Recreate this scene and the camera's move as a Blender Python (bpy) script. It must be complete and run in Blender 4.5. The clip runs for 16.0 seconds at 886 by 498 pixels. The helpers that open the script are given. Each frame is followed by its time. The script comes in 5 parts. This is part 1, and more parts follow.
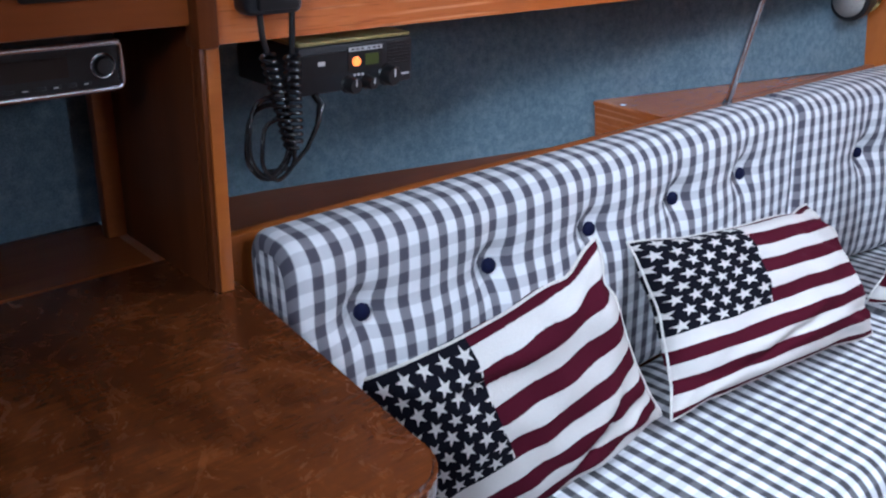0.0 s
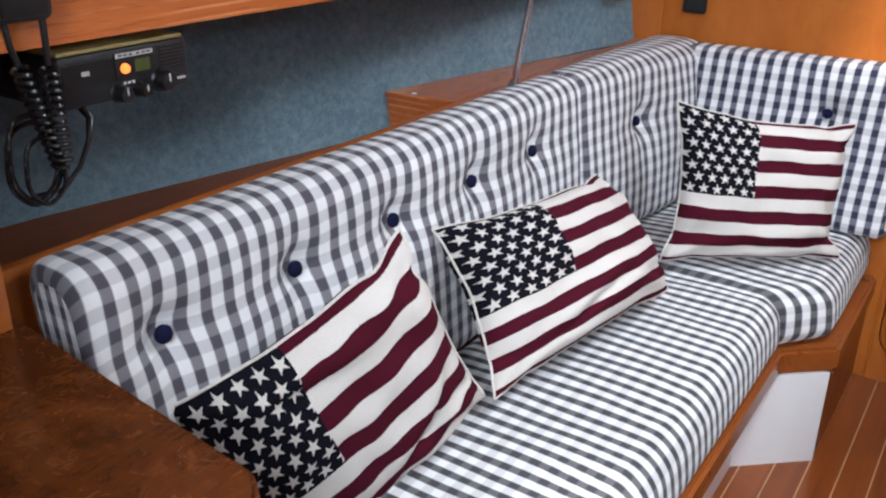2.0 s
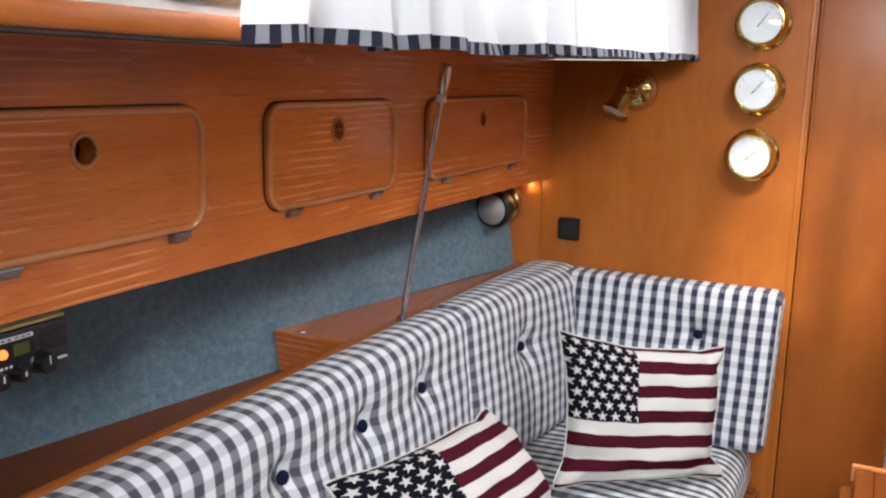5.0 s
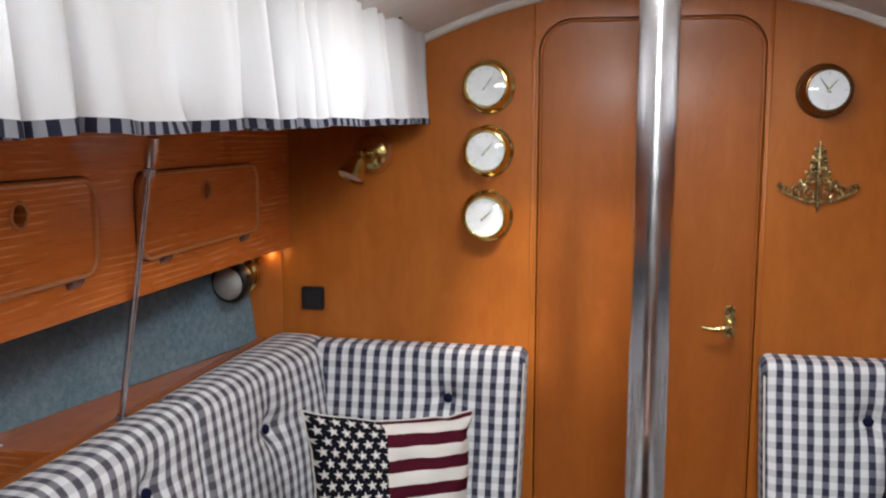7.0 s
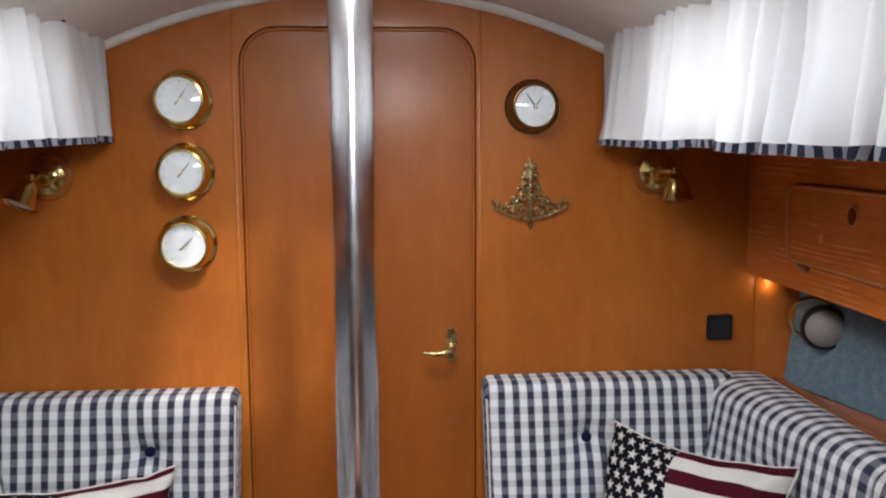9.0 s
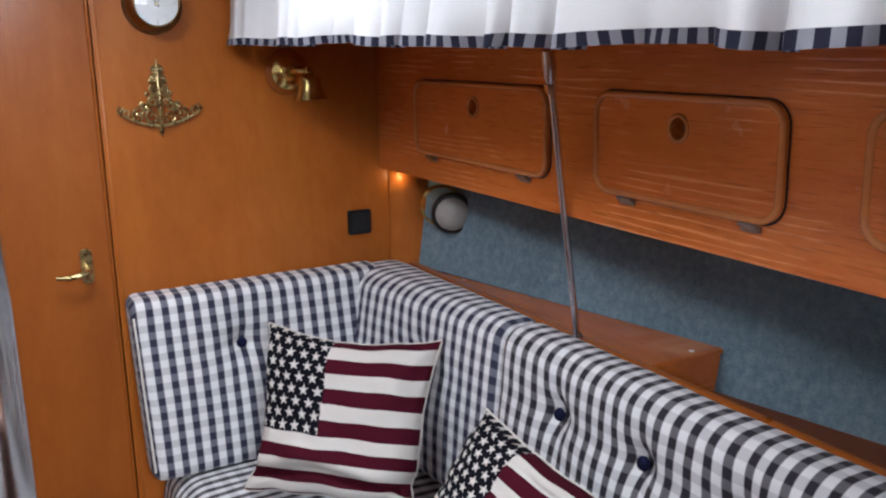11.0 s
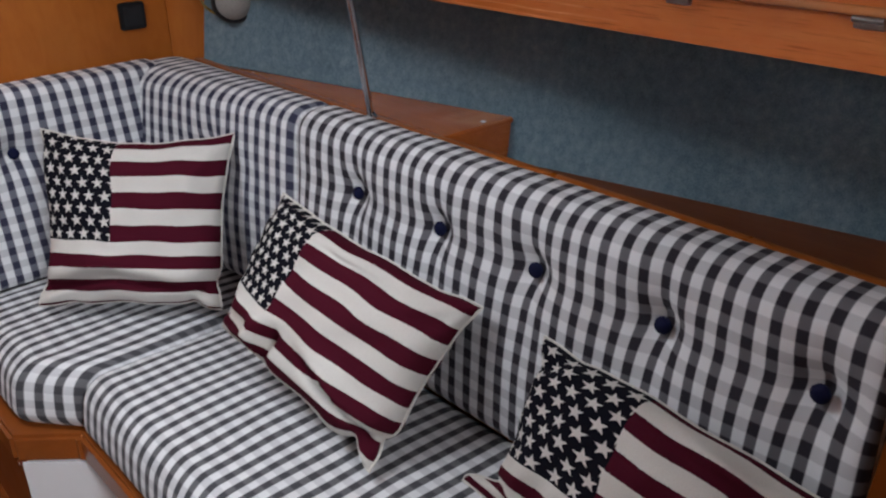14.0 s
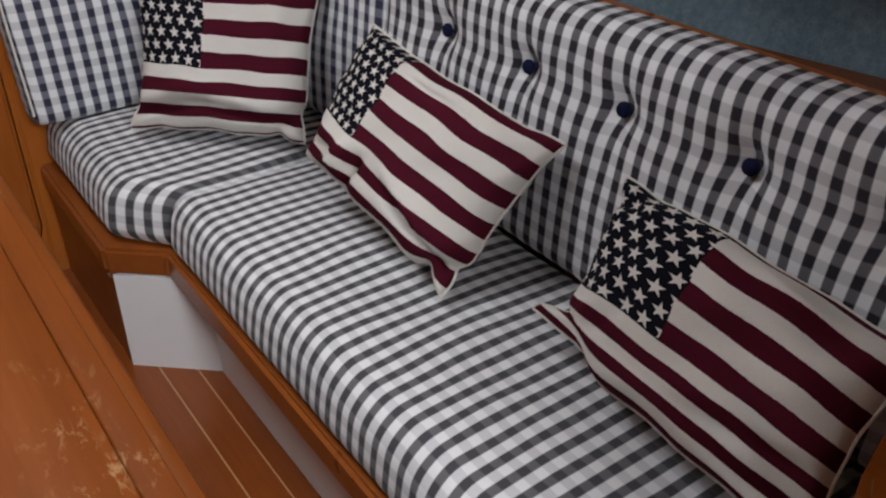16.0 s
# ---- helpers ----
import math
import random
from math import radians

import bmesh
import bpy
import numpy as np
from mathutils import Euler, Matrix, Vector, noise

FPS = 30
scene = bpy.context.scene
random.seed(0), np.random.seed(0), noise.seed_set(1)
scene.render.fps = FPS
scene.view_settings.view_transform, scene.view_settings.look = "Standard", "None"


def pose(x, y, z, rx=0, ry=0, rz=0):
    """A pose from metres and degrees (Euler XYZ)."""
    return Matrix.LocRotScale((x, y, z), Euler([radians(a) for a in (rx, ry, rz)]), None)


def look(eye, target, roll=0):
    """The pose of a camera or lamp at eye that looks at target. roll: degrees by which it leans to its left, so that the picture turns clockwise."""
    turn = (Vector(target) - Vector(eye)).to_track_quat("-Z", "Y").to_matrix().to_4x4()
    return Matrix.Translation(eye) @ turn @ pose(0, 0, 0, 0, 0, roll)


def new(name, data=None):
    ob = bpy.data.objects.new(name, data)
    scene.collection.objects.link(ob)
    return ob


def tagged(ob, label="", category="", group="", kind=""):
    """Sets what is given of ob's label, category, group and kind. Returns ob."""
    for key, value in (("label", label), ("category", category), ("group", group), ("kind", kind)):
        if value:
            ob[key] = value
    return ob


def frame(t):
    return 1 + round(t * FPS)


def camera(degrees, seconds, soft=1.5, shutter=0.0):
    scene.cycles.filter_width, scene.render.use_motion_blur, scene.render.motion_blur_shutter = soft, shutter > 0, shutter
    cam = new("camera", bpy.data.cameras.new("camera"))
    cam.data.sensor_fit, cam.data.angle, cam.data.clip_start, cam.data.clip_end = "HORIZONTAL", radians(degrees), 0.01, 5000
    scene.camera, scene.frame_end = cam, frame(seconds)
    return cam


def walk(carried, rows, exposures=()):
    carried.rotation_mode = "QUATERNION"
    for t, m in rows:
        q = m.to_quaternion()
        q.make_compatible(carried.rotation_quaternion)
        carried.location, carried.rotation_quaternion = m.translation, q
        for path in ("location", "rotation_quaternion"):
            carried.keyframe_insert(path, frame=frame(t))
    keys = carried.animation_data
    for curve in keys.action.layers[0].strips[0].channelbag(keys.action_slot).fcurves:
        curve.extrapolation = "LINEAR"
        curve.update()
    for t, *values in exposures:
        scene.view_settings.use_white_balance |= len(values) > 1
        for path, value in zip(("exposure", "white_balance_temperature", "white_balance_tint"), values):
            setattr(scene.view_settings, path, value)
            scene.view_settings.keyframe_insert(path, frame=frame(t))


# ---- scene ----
cam = camera(53.0, 16.0, soft=2.2)
PATH = [
    (0, (-0.078, -2.389, 1.358), (-1.409, -1.12, 0.571), 2.1),
    (0.5, (-0.091, -2.379, 1.347), (-1.328, -1.037, 0.528), 1.3),
    (1, (-0.093, -2.369, 1.341), (-1.241, -0.958, 0.508), 0.9),
    (1.5, (-0.09, -2.364, 1.342), (-1.155, -0.884, 0.52), 0.8),
    (2, (-0.083, -2.363, 1.35), (-1.097, -0.829, 0.564), 0.6),
    (2.5, (-0.082, -2.364, 1.37), (-1.074, -0.79, 0.636), 0.8),
    (3, (-0.087, -2.364, 1.387), (-1.07, -0.752, 0.727), 1.0),
    (3.2, (-0.081, -2.366, 1.399), (-1.066, -0.744, 0.767), 1.0),
    (5.3, (-0.097, -2.346, 1.455), (-0.905, -0.549, 1.107), 1.1),
    (5.5, (-0.093, -2.342, 1.459), (-0.853, -0.521, 1.13), 1.1),
    (6, (-0.092, -2.317, 1.468), (-0.719, -0.441, 1.174), 0.9),
    (6.5, (-0.081, -2.28, 1.473), (-0.583, -0.363, 1.204), 0.5),
    (7, (-0.057, -2.228, 1.479), (-0.448, -0.284, 1.219), 0.1),
    (7.5, (-0.04, -2.167, 1.484), (-0.311, -0.203, 1.231), -0.0),
    (8, (0.031, -2.101, 1.497), (-0.17, -0.128, 1.243), -0.5),
    (8.5, (0.056, -2.064, 1.5), (-0.005, -0.08, 1.255), -0.6),
    (9, (0.035, -2.05, 1.501), (0.186, -0.071, 1.258), -0.3),
    (9.5, (-0.004, -2.036, 1.503), (0.391, -0.097, 1.226), -0.5),
    (10, (-0.015, -2.034, 1.504), (0.589, -0.157, 1.167), -0.8),
    (10.2, (-0.013, -2.037, 1.5), (0.663, -0.189, 1.142), -0.7),
    (12.3, (0.008, -2.029, 1.47), (1.176, -0.526, 0.856), -2.4),
    (12.5, (0.015, -2.034, 1.467), (1.196, -0.551, 0.831), -2.5),
    (13, (0.021, -2.039, 1.456), (1.228, -0.606, 0.756), -2.4),
    (13.5, (0.015, -2.043, 1.439), (1.229, -0.653, 0.667), -1.7),
    (14, (0.017, -2.052, 1.412), (1.205, -0.682, 0.568), -1.4),
    (14.5, (0.017, -2.062, 1.392), (1.162, -0.706, 0.471), -1.1),
    (15, (-0.003, -2.07, 1.372), (1.105, -0.727, 0.386), -0.3),
    (15.5, (-0.025, -2.072, 1.357), (1.039, -0.732, 0.322), 0.2),
    (16, (-0.03, -2.078, 1.343), (0.963, -0.705, 0.281), 0.4),
]
EXPOSURES = ((0, 0.70, 5300, 10), (1.0, 0.72, 5800, 10), (3.0, 0.64, 6300, 10), (5.5, 0.56, 6500, 10), (6.5, 0.30, 6600, 10), (8.0, 0.02, 6900, 10), (9.0, 0.08, 6500, 10), (10.0, 0.22, 6000, 11), (12.5, 0.22, 6700, 12), (14.0, -0.06, 6400, 11), (16.0, -0.22, 6700, 11))
walk(cam, [(t, look(eye, target, roll)) for t, eye, target, roll in PATH], EXPOSURES)

# ---------- light ----------
world = bpy.data.worlds.new("sky")
scene.world = world
world.use_nodes = True
wn = world.node_tree.nodes
sky = wn.new("ShaderNodeTexSky")
sky.sky_type = "NISHITA"
sky.sun_disc = False
sky.sun_elevation = radians(48)
sky.sun_rotation = radians(200)
world.node_tree.links.new(sky.outputs[0], wn["Background"].inputs[0])
wn["Background"].inputs[1].default_value = 0.15


def lamp(name, kind, m, energy, colour, size=0.1, size_y=None):
    d = bpy.data.lights.new(name, kind)
    d.energy, d.color = energy, colour
    if kind == "AREA":
        d.shape, d.size, d.size_y = "RECTANGLE", size, size_y or size
    elif kind == "SUN":
        d.angle = size
    else:
        d.shadow_soft_size = size
    ob = new(name, d)
    ob.matrix_world = m
    return ob


SKYWHITE = (0.92, 0.96, 1.0)
lamp("sun", "SUN", look((1.5, -5, 5), (0, 0, 0)), 2.0, (1, 0.95, 0.88), radians(6))
# daylight in the companionway and in the hatch over the saloon
lamp("companionway_daylight", "AREA", look((0.06, -2.98, 1.93), (-0.05, -1.1, 0.92)), 17, SKYWHITE, 0.58, 0.60).data.spread = radians(92)
lamp("hatch_daylight", "AREA", look((0, -0.80, 1.90), (0, -0.7999, 0)), 12.5, SKYWHITE, 0.45, 0.45)
# daylight in the cabin windows
for s in (-1, 1):
    lamp("window_daylight", "AREA", look((s * 0.69, -0.95, 1.615), (0, -0.95, 1.52)), 2.0 if s < 0 else 2.6, SKYWHITE, 1.25, 0.17)
    lamp("window_daylight", "AREA", look((s * 0.66, -1.815, 1.605), (-s * 0.9, -1.15, 1.42)), 1.7, SKYWHITE, 0.12, 0.17).data.spread = radians(80)
    lamp("corner_lamp_light", "POINT", pose(s * 0.958, -0.034, 1.155), 0.05, (1.0, 0.70, 0.32), 0.008)


# ---------- materials ----------
class N:
    """A small helper round one node material."""

    def __init__(self, name):
        self.m = bpy.data.materials.new(name)
        self.m.use_nodes = True
        self.t = self.m.node_tree
        self.b = self.t.nodes["Principled BSDF"]

    def add(self, kind, **kw):
        n = self.t.nodes.new(kind)
        for k, v in kw.items():
            n.inputs[k].default_value = v
        return n

    def link(self, a, b):
        self.t.links.new(a, b)

    def math(self, op, a, b=None, c=None):
        n = self.t.nodes.new("ShaderNodeMath")
        n.operation = op
        for i, v in enumerate((a, b, c)):
            if v is None:
                continue
            if isinstance(v, (int, float)):
                n.inputs[i].default_value = v
            else:
                self.link(v, n.inputs[i])
        return n.outputs[0]

    def mix(self, f, a, b, kind="MIX"):
        n = self.t.nodes.new("ShaderNodeMix")
        n.data_type, n.blend_type = "RGBA", kind
        for i, v in ((0, f), (6, a), (7, b)):
            if isinstance(v, (int, float)):
                n.inputs[i].default_value = v
            elif isinstance(v, tuple):
                n.inputs[i].default_value = (*v, 1)
            else:
                self.link(v, n.inputs[i])
        return n.outputs[2]

    def ramp(self, f, *stops):
        n = self.t.nodes.new("ShaderNodeValToRGB")
        e = n.color_ramp.elements
        while len(e) < len(stops):
            e.new(0.5)
        for el, (p, c) in zip(e, stops):
            el.position, el.color = p, (*c, 1) if isinstance(c, tuple) else (c, c, c, 1)
        self.link(f, n.inputs[0])
        return n.outputs[0]

    def coords(self, scale=(1, 1, 1), out="Object", rot=(0, 0, 0)):
        c = self.t.nodes.new("ShaderNodeTexCoord")
        mp = self.t.nodes.new("ShaderNodeMapping")
        mp.inputs["Scale"].default_value = scale
        mp.inputs["Rotation"].default_value = rot
        self.link(c.outputs[out], mp.inputs[0])
        return mp.outputs[0]

    def noise(self, vec, scale, detail=4, rough=0.55, dist=0.0):
        n = self.add("ShaderNodeTexNoise", Scale=scale, Detail=detail, Roughness=rough, Distortion=dist)
        self.link(vec, n.inputs["Vector"])
        return n.outputs[0]

    def bump(self, h, strength, dist=0.002):
        n = self.add("ShaderNodeBump", Strength=strength, Distance=dist)
        self.link(h, n.inputs["Height"])
        self.link(n.outputs[0], self.b.inputs["Normal"])

    def set(self, **kw):
        for k, v in kw.items():
            k = k.replace("_", " ")
            if isinstance(v, (int, float)):
                self.b.inputs[k].default_value = v
            elif isinstance(v, tuple):
                self.b.inputs[k].default_value = (*v, 1)
            else:
                self.link(v, self.b.inputs[k])
        return self.m


def wood(name, dark, mid, light, grain="z", rough=0.28, coat=0.25, worn=0.0, cathedral=0.0, spec=0.25, coat_rough=0.22, figure=0.0, ripple=0.06, lines=0.0):
    n = N(name)
    long = {"x": (1.2, 26, 26), "y": (26, 1.2, 26), "z": (26, 26, 1.2)}[grain]
    wide = {"x": (0.6, 5, 5), "y": (5, 0.6, 5), "z": (5, 5, 0.6)}[grain]
    fine = {"x": (6, 160, 160), "y": (160, 6, 160), "z": (160, 160, 6)}[grain]
    g1 = n.noise(n.coords(long), 1.0, 6, 0.6, 0.6)
    g2 = n.noise(n.coords(wide), 1.0, 3, 0.5, 1.2)
    g3 = n.noise(n.coords(fine), 1.0, 3, 0.6)
    blot = n.noise(n.coords(), 3.0, 4, 0.6, 0.4)
    f = n.math("ADD", n.math("MULTIPLY", g1, 0.45), n.math("ADD", n.math("MULTIPLY", g2, 0.4), n.math("MULTIPLY", g3, 0.15)))
    if figure:
        m1 = n.noise(n.coords({"x": (2, 7, 7), "y": (7, 2, 7), "z": (7, 7, 2)}[grain]), 1.0, 5, 0.6, 1.8)
        m2 = n.noise(n.coords({"x": (9, 22, 22), "y": (22, 9, 22), "z": (22, 22, 9)}[grain]), 1.0, 4, 0.65, 2.2)
        f = n.math("ADD", n.math("MULTIPLY", f, 1 - figure), n.math("ADD", n.math("MULTIPLY", m1, figure * 0.6), n.math("MULTIPLY", m2, figure * 0.4)))
    if cathedral:
        w = n.add("ShaderNodeTexWave", Scale=1.0, Distortion=11.0, Detail=4.0)
        w.inputs["Detail Scale"].default_value = 0.7
        w.wave_type = "BANDS"
        w.bands_direction = "Z" if grain == "y" else "X"
        n.link(n.coords({"y": (5, 3.2, 14), "z": (13, 5, 1.0), "x": (1, 12, 12)}[grain]), w.inputs["Vector"])
        f = n.math("ADD", n.math("MULTIPLY", f, 1 - cathedral), n.math("MULTIPLY", w.outputs[1], cathedral))
    col = n.ramp(f, (0.28, dark), (0.5, mid), (0.72, light))
    if lines:
        w = n.add("ShaderNodeTexWave", Scale=1.0, Distortion=7.0, Detail=3.0)
        w.inputs["Detail Scale"].default_value = 0.8
        w.wave_type, w.bands_direction = "BANDS", "Z"
        n.link(n.coords((3, 2.2, 24)), w.inputs["Vector"])
        ring = n.ramp(w.outputs[1], (0.80, 0.0), (0.95, 1.0))
        where = n.ramp(n.noise(n.coords((2, 3.2, 8)), 1.0, 3, 0.6, 0.5), (0.50, 0.0), (0.62, 1.0))
        col = n.mix(n.math("MULTIPLY", n.math("MULTIPLY", ring, where), lines), col, tuple(min(1.0, c * 1.3 + 0.10) for c in light))
        pore = n.ramp(n.noise(n.coords((420, 14, 420)), 1.0, 2, 0.6), (0.30, 1.0), (0.42, 0.0))
        col = n.mix(n.math("MULTIPLY", pore, 0.55), col, tuple(c * 0.45 for c in dark))
    col = n.mix(n.math("MULTIPLY", n.ramp(blot, (0.3, 0.0), (0.75, 1.0)), 0.5), col, tuple(c * 0.6 for c in mid))
    if worn:
        sc = n.noise(n.coords({"x": (30, 90, 90), "y": (90, 30, 90), "z": (90, 90, 30)}[grain]), 1.0, 4, 0.7, 0.5)
        patch = n.noise(n.coords(), 6, 3, 0.6, 0.5)
        scuff = n.math("MULTIPLY", n.ramp(sc, (0.55, 0.0), (0.66, 1.0)), n.ramp(patch, (0.52, 0.0), (0.66, 1.0)))
        col = n.mix(n.math("MULTIPLY", scuff, worn), col, (0.62, 0.40, 0.2))
    sm = n.noise(n.coords(), 14, 3, 0.6)
    n.bump(g1, ripple, 0.001)
    return n.set(Base_Color=col, Roughness=n.math("ADD", n.math("MULTIPLY", sm, 0.16), rough - 0.08), Coat_Weight=coat, Coat_Roughness=coat_rough, Specular_IOR_Level=spec)


M = {}
M["bulkhead"] = wood("bulkhead_veneer", (0.34, 0.082, 0.011), (0.45, 0.130, 0.019), (0.55, 0.185, 0.032), "z", 0.34, 0.2, spec=0.22, figure=0.6)
M["door"] = wood("door_veneer", (0.27, 0.064, 0.009), (0.36, 0.098, 0.014), (0.44, 0.138, 0.023), "z", 0.42, 0.22, spec=0.2, coat_rough=0.18, figure=0.6, ripple=0.22)
M["locker"] = wood("locker_veneer", (0.46, 0.098, 0.017), (0.64, 0.168, 0.032), (0.76, 0.25, 0.060), "y", 0.24, 0.6, 0.0, 0.0, 0.4, figure=0.4, lines=0.6)
M["trim"] = wood("trim_wood", (0.33, 0.085, 0.014), (0.43, 0.120, 0.020), (0.54, 0.17, 0.034), "y", 0.3, 0.25)
M["nosing"] = wood("nosing_wood", (0.20, 0.050, 0.010), (0.27, 0.072, 0.014), (0.35, 0.10, 0.020), "y", 0.3, 0.3)
# pale wood, lightened further so the lips' highlight is partly in the colour
M["lip"] = wood("pale_highlit_lip_wood", (0.50, 0.17, 0.05), (0.60, 0.22, 0.07), (0.70, 0.28, 0.10), "y", 0.2, 1.0, coat_rough=0.1)
M["shelf"] = wood("shelf_wood", (0.15, 0.036, 0.008), (0.24, 0.060, 0.012), (0.32, 0.090, 0.018), "y", 0.36, 0.15)
def chart_wood():
    """Dark stained veneer with cloudy wear and fine scratches under thick varnish."""
    n = N("dark_varnished_wood")
    cloud = n.noise(n.coords((1, 1.3, 1)), 7, 6, 0.65, 0.8)
    mid = n.noise(n.coords((1, 1, 1), rot=(0, 0, 0.6)), 26, 5, 0.7, 1.5)
    scr = n.noise(n.coords((240, 14, 1), rot=(0, 0, 0.5)), 1.0, 3, 0.7)
    f = n.math("ADD", n.math("MULTIPLY", cloud, 0.52), n.math("ADD", n.math("MULTIPLY", mid, 0.24), n.math("MULTIPLY", scr, 0.24)))
    col = n.ramp(f, (0.36, (0.035, 0.009, 0.003)), (0.52, (0.100, 0.026, 0.006)), (0.67, (0.25, 0.070, 0.016)))
    spk = n.noise(n.coords(), 120, 2, 0.5)
    col = n.mix(n.ramp(spk, (0.76, 0.0), (0.79, 1.0)), col, (0.36, 0.18, 0.08))
    n.bump(mid, 0.05, 0.001)
    return n.set(Base_Color=col, Roughness=n.math("ADD", n.math("MULTIPLY", mid, 0.2), 0.16), Coat_Weight=0.25, Coat_Roughness=0.15)


M["chart"] = chart_wood()
M["table"] = wood("worn_table_wood", (0.13, 0.030, 0.005), (0.190, 0.048, 0.008), (0.25, 0.071, 0.014), "y", 0.45, 0.0, 0.45, 0.0, 0.05)
M["sole"] = wood("cabin_sole", (0.11, 0.026, 0.007), (0.21, 0.052, 0.011), (0.30, 0.085, 0.018), "y", 0.22, 0.4)
M["darkwood"] = wood("dark_panel_wood", (0.07, 0.018, 0.005), (0.12, 0.031, 0.008), (0.18, 0.05, 0.012), "z", 0.36, 0.15)
M["holly"] = wood("pale_inlay_wood", (0.45, 0.22, 0.09), (0.55, 0.28, 0.12), (0.62, 0.35, 0.16), "y", 0.3, 0.3)


def carpet():
    n = N("blue_hull_lining")
    a = n.noise(n.coords(), 420, 3, 0.7)
    b = n.noise(n.coords(), 60, 4, 0.65)
    c = n.noise(n.coords((1, 1, 1)), 5, 3, 0.5)
    f = n.math("ADD", n.math("MULTIPLY", a, 0.4), n.math("ADD", n.math("MULTIPLY", b, 0.4), n.math("MULTIPLY", c, 0.2)))
    col = n.ramp(f, (0.34, (0.084, 0.140, 0.180)), (0.5, (0.16, 0.238, 0.292)), (0.66, (0.28, 0.37, 0.425)))
    n.bump(a, 0.5, 0.003)
    return n.set(Base_Color=col, Roughness=0.95, Specular_IOR_Level=0.15)


def plain(name, col, rough=0.5, metal=0.0, var=0.12, scale=30, bump=0.0, **kw):
    n = N(name)
    v = n.noise(n.coords(), scale, 4, 0.6)
    c = n.mix(n.ramp(v, (0.35, 0.0), (0.7, 1.0)), tuple(x * (1 - var) for x in col), tuple(min(1, x * (1 + var)) for x in col))
    if bump:
        n.bump(v, bump, 0.002)
    r = n.math("ADD", n.math("MULTIPLY", v, 0.14), max(0.02, rough - 0.07))
    return n.set(Base_Color=c, Roughness=r, Metallic=metal, **kw)


PERIOD = 0.0335


def gingham(name="gingham_cotton", weft=0.42, dark=(0.150, 0.145, 0.162), cross=(0.034, 0.031, 0.040)):
    """Checked cotton from the cloth's own coordinates in metres."""
    n = N(name)
    uv = n.t.nodes.new("ShaderNodeUVMap")
    sep = n.t.nodes.new("ShaderNodeSeparateXYZ")
    wob = n.noise(n.coords(), 9, 2, 0.5)
    n.link(uv.outputs[0], sep.inputs[0])

    def band(c, width):
        q = n.math("FRACT", n.math("ADD", n.math("DIVIDE", c, PERIOD), n.math("MULTIPLY", wob, 0.12)))
        d = n.math("ABSOLUTE", n.math("SUBTRACT", q, 0.5))
        return n.ramp(d, (width / 2 - 0.03, 1.0), (width / 2 + 0.03, 0.0))

    su, sv = band(sep.outputs[0], 0.47), band(sep.outputs[1], 0.50)
    white = (0.81, 0.82, 0.84)
    col = n.mix(n.math("MULTIPLY", sv, weft), white, (0.33, 0.33, 0.36))
    col = n.mix(su, col, n.mix(n.math("MULTIPLY", sv, min(1.0, weft * 2.4)), dark, cross))
    weave = n.noise(n.coords(), 900, 2, 0.6)
    soil = n.noise(n.coords(), 6, 4, 0.6)
    col = n.mix(n.math("MULTIPLY", soil, 0.3), col, (0.72, 0.70, 0.68), "MULTIPLY")
    n.bump(weave, 0.25, 0.001)
    return n.set(Base_Color=col, Roughness=0.92, Specular_IOR_Level=0.05, Sheen_Weight=0.12, Sheen_Roughness=0.4)


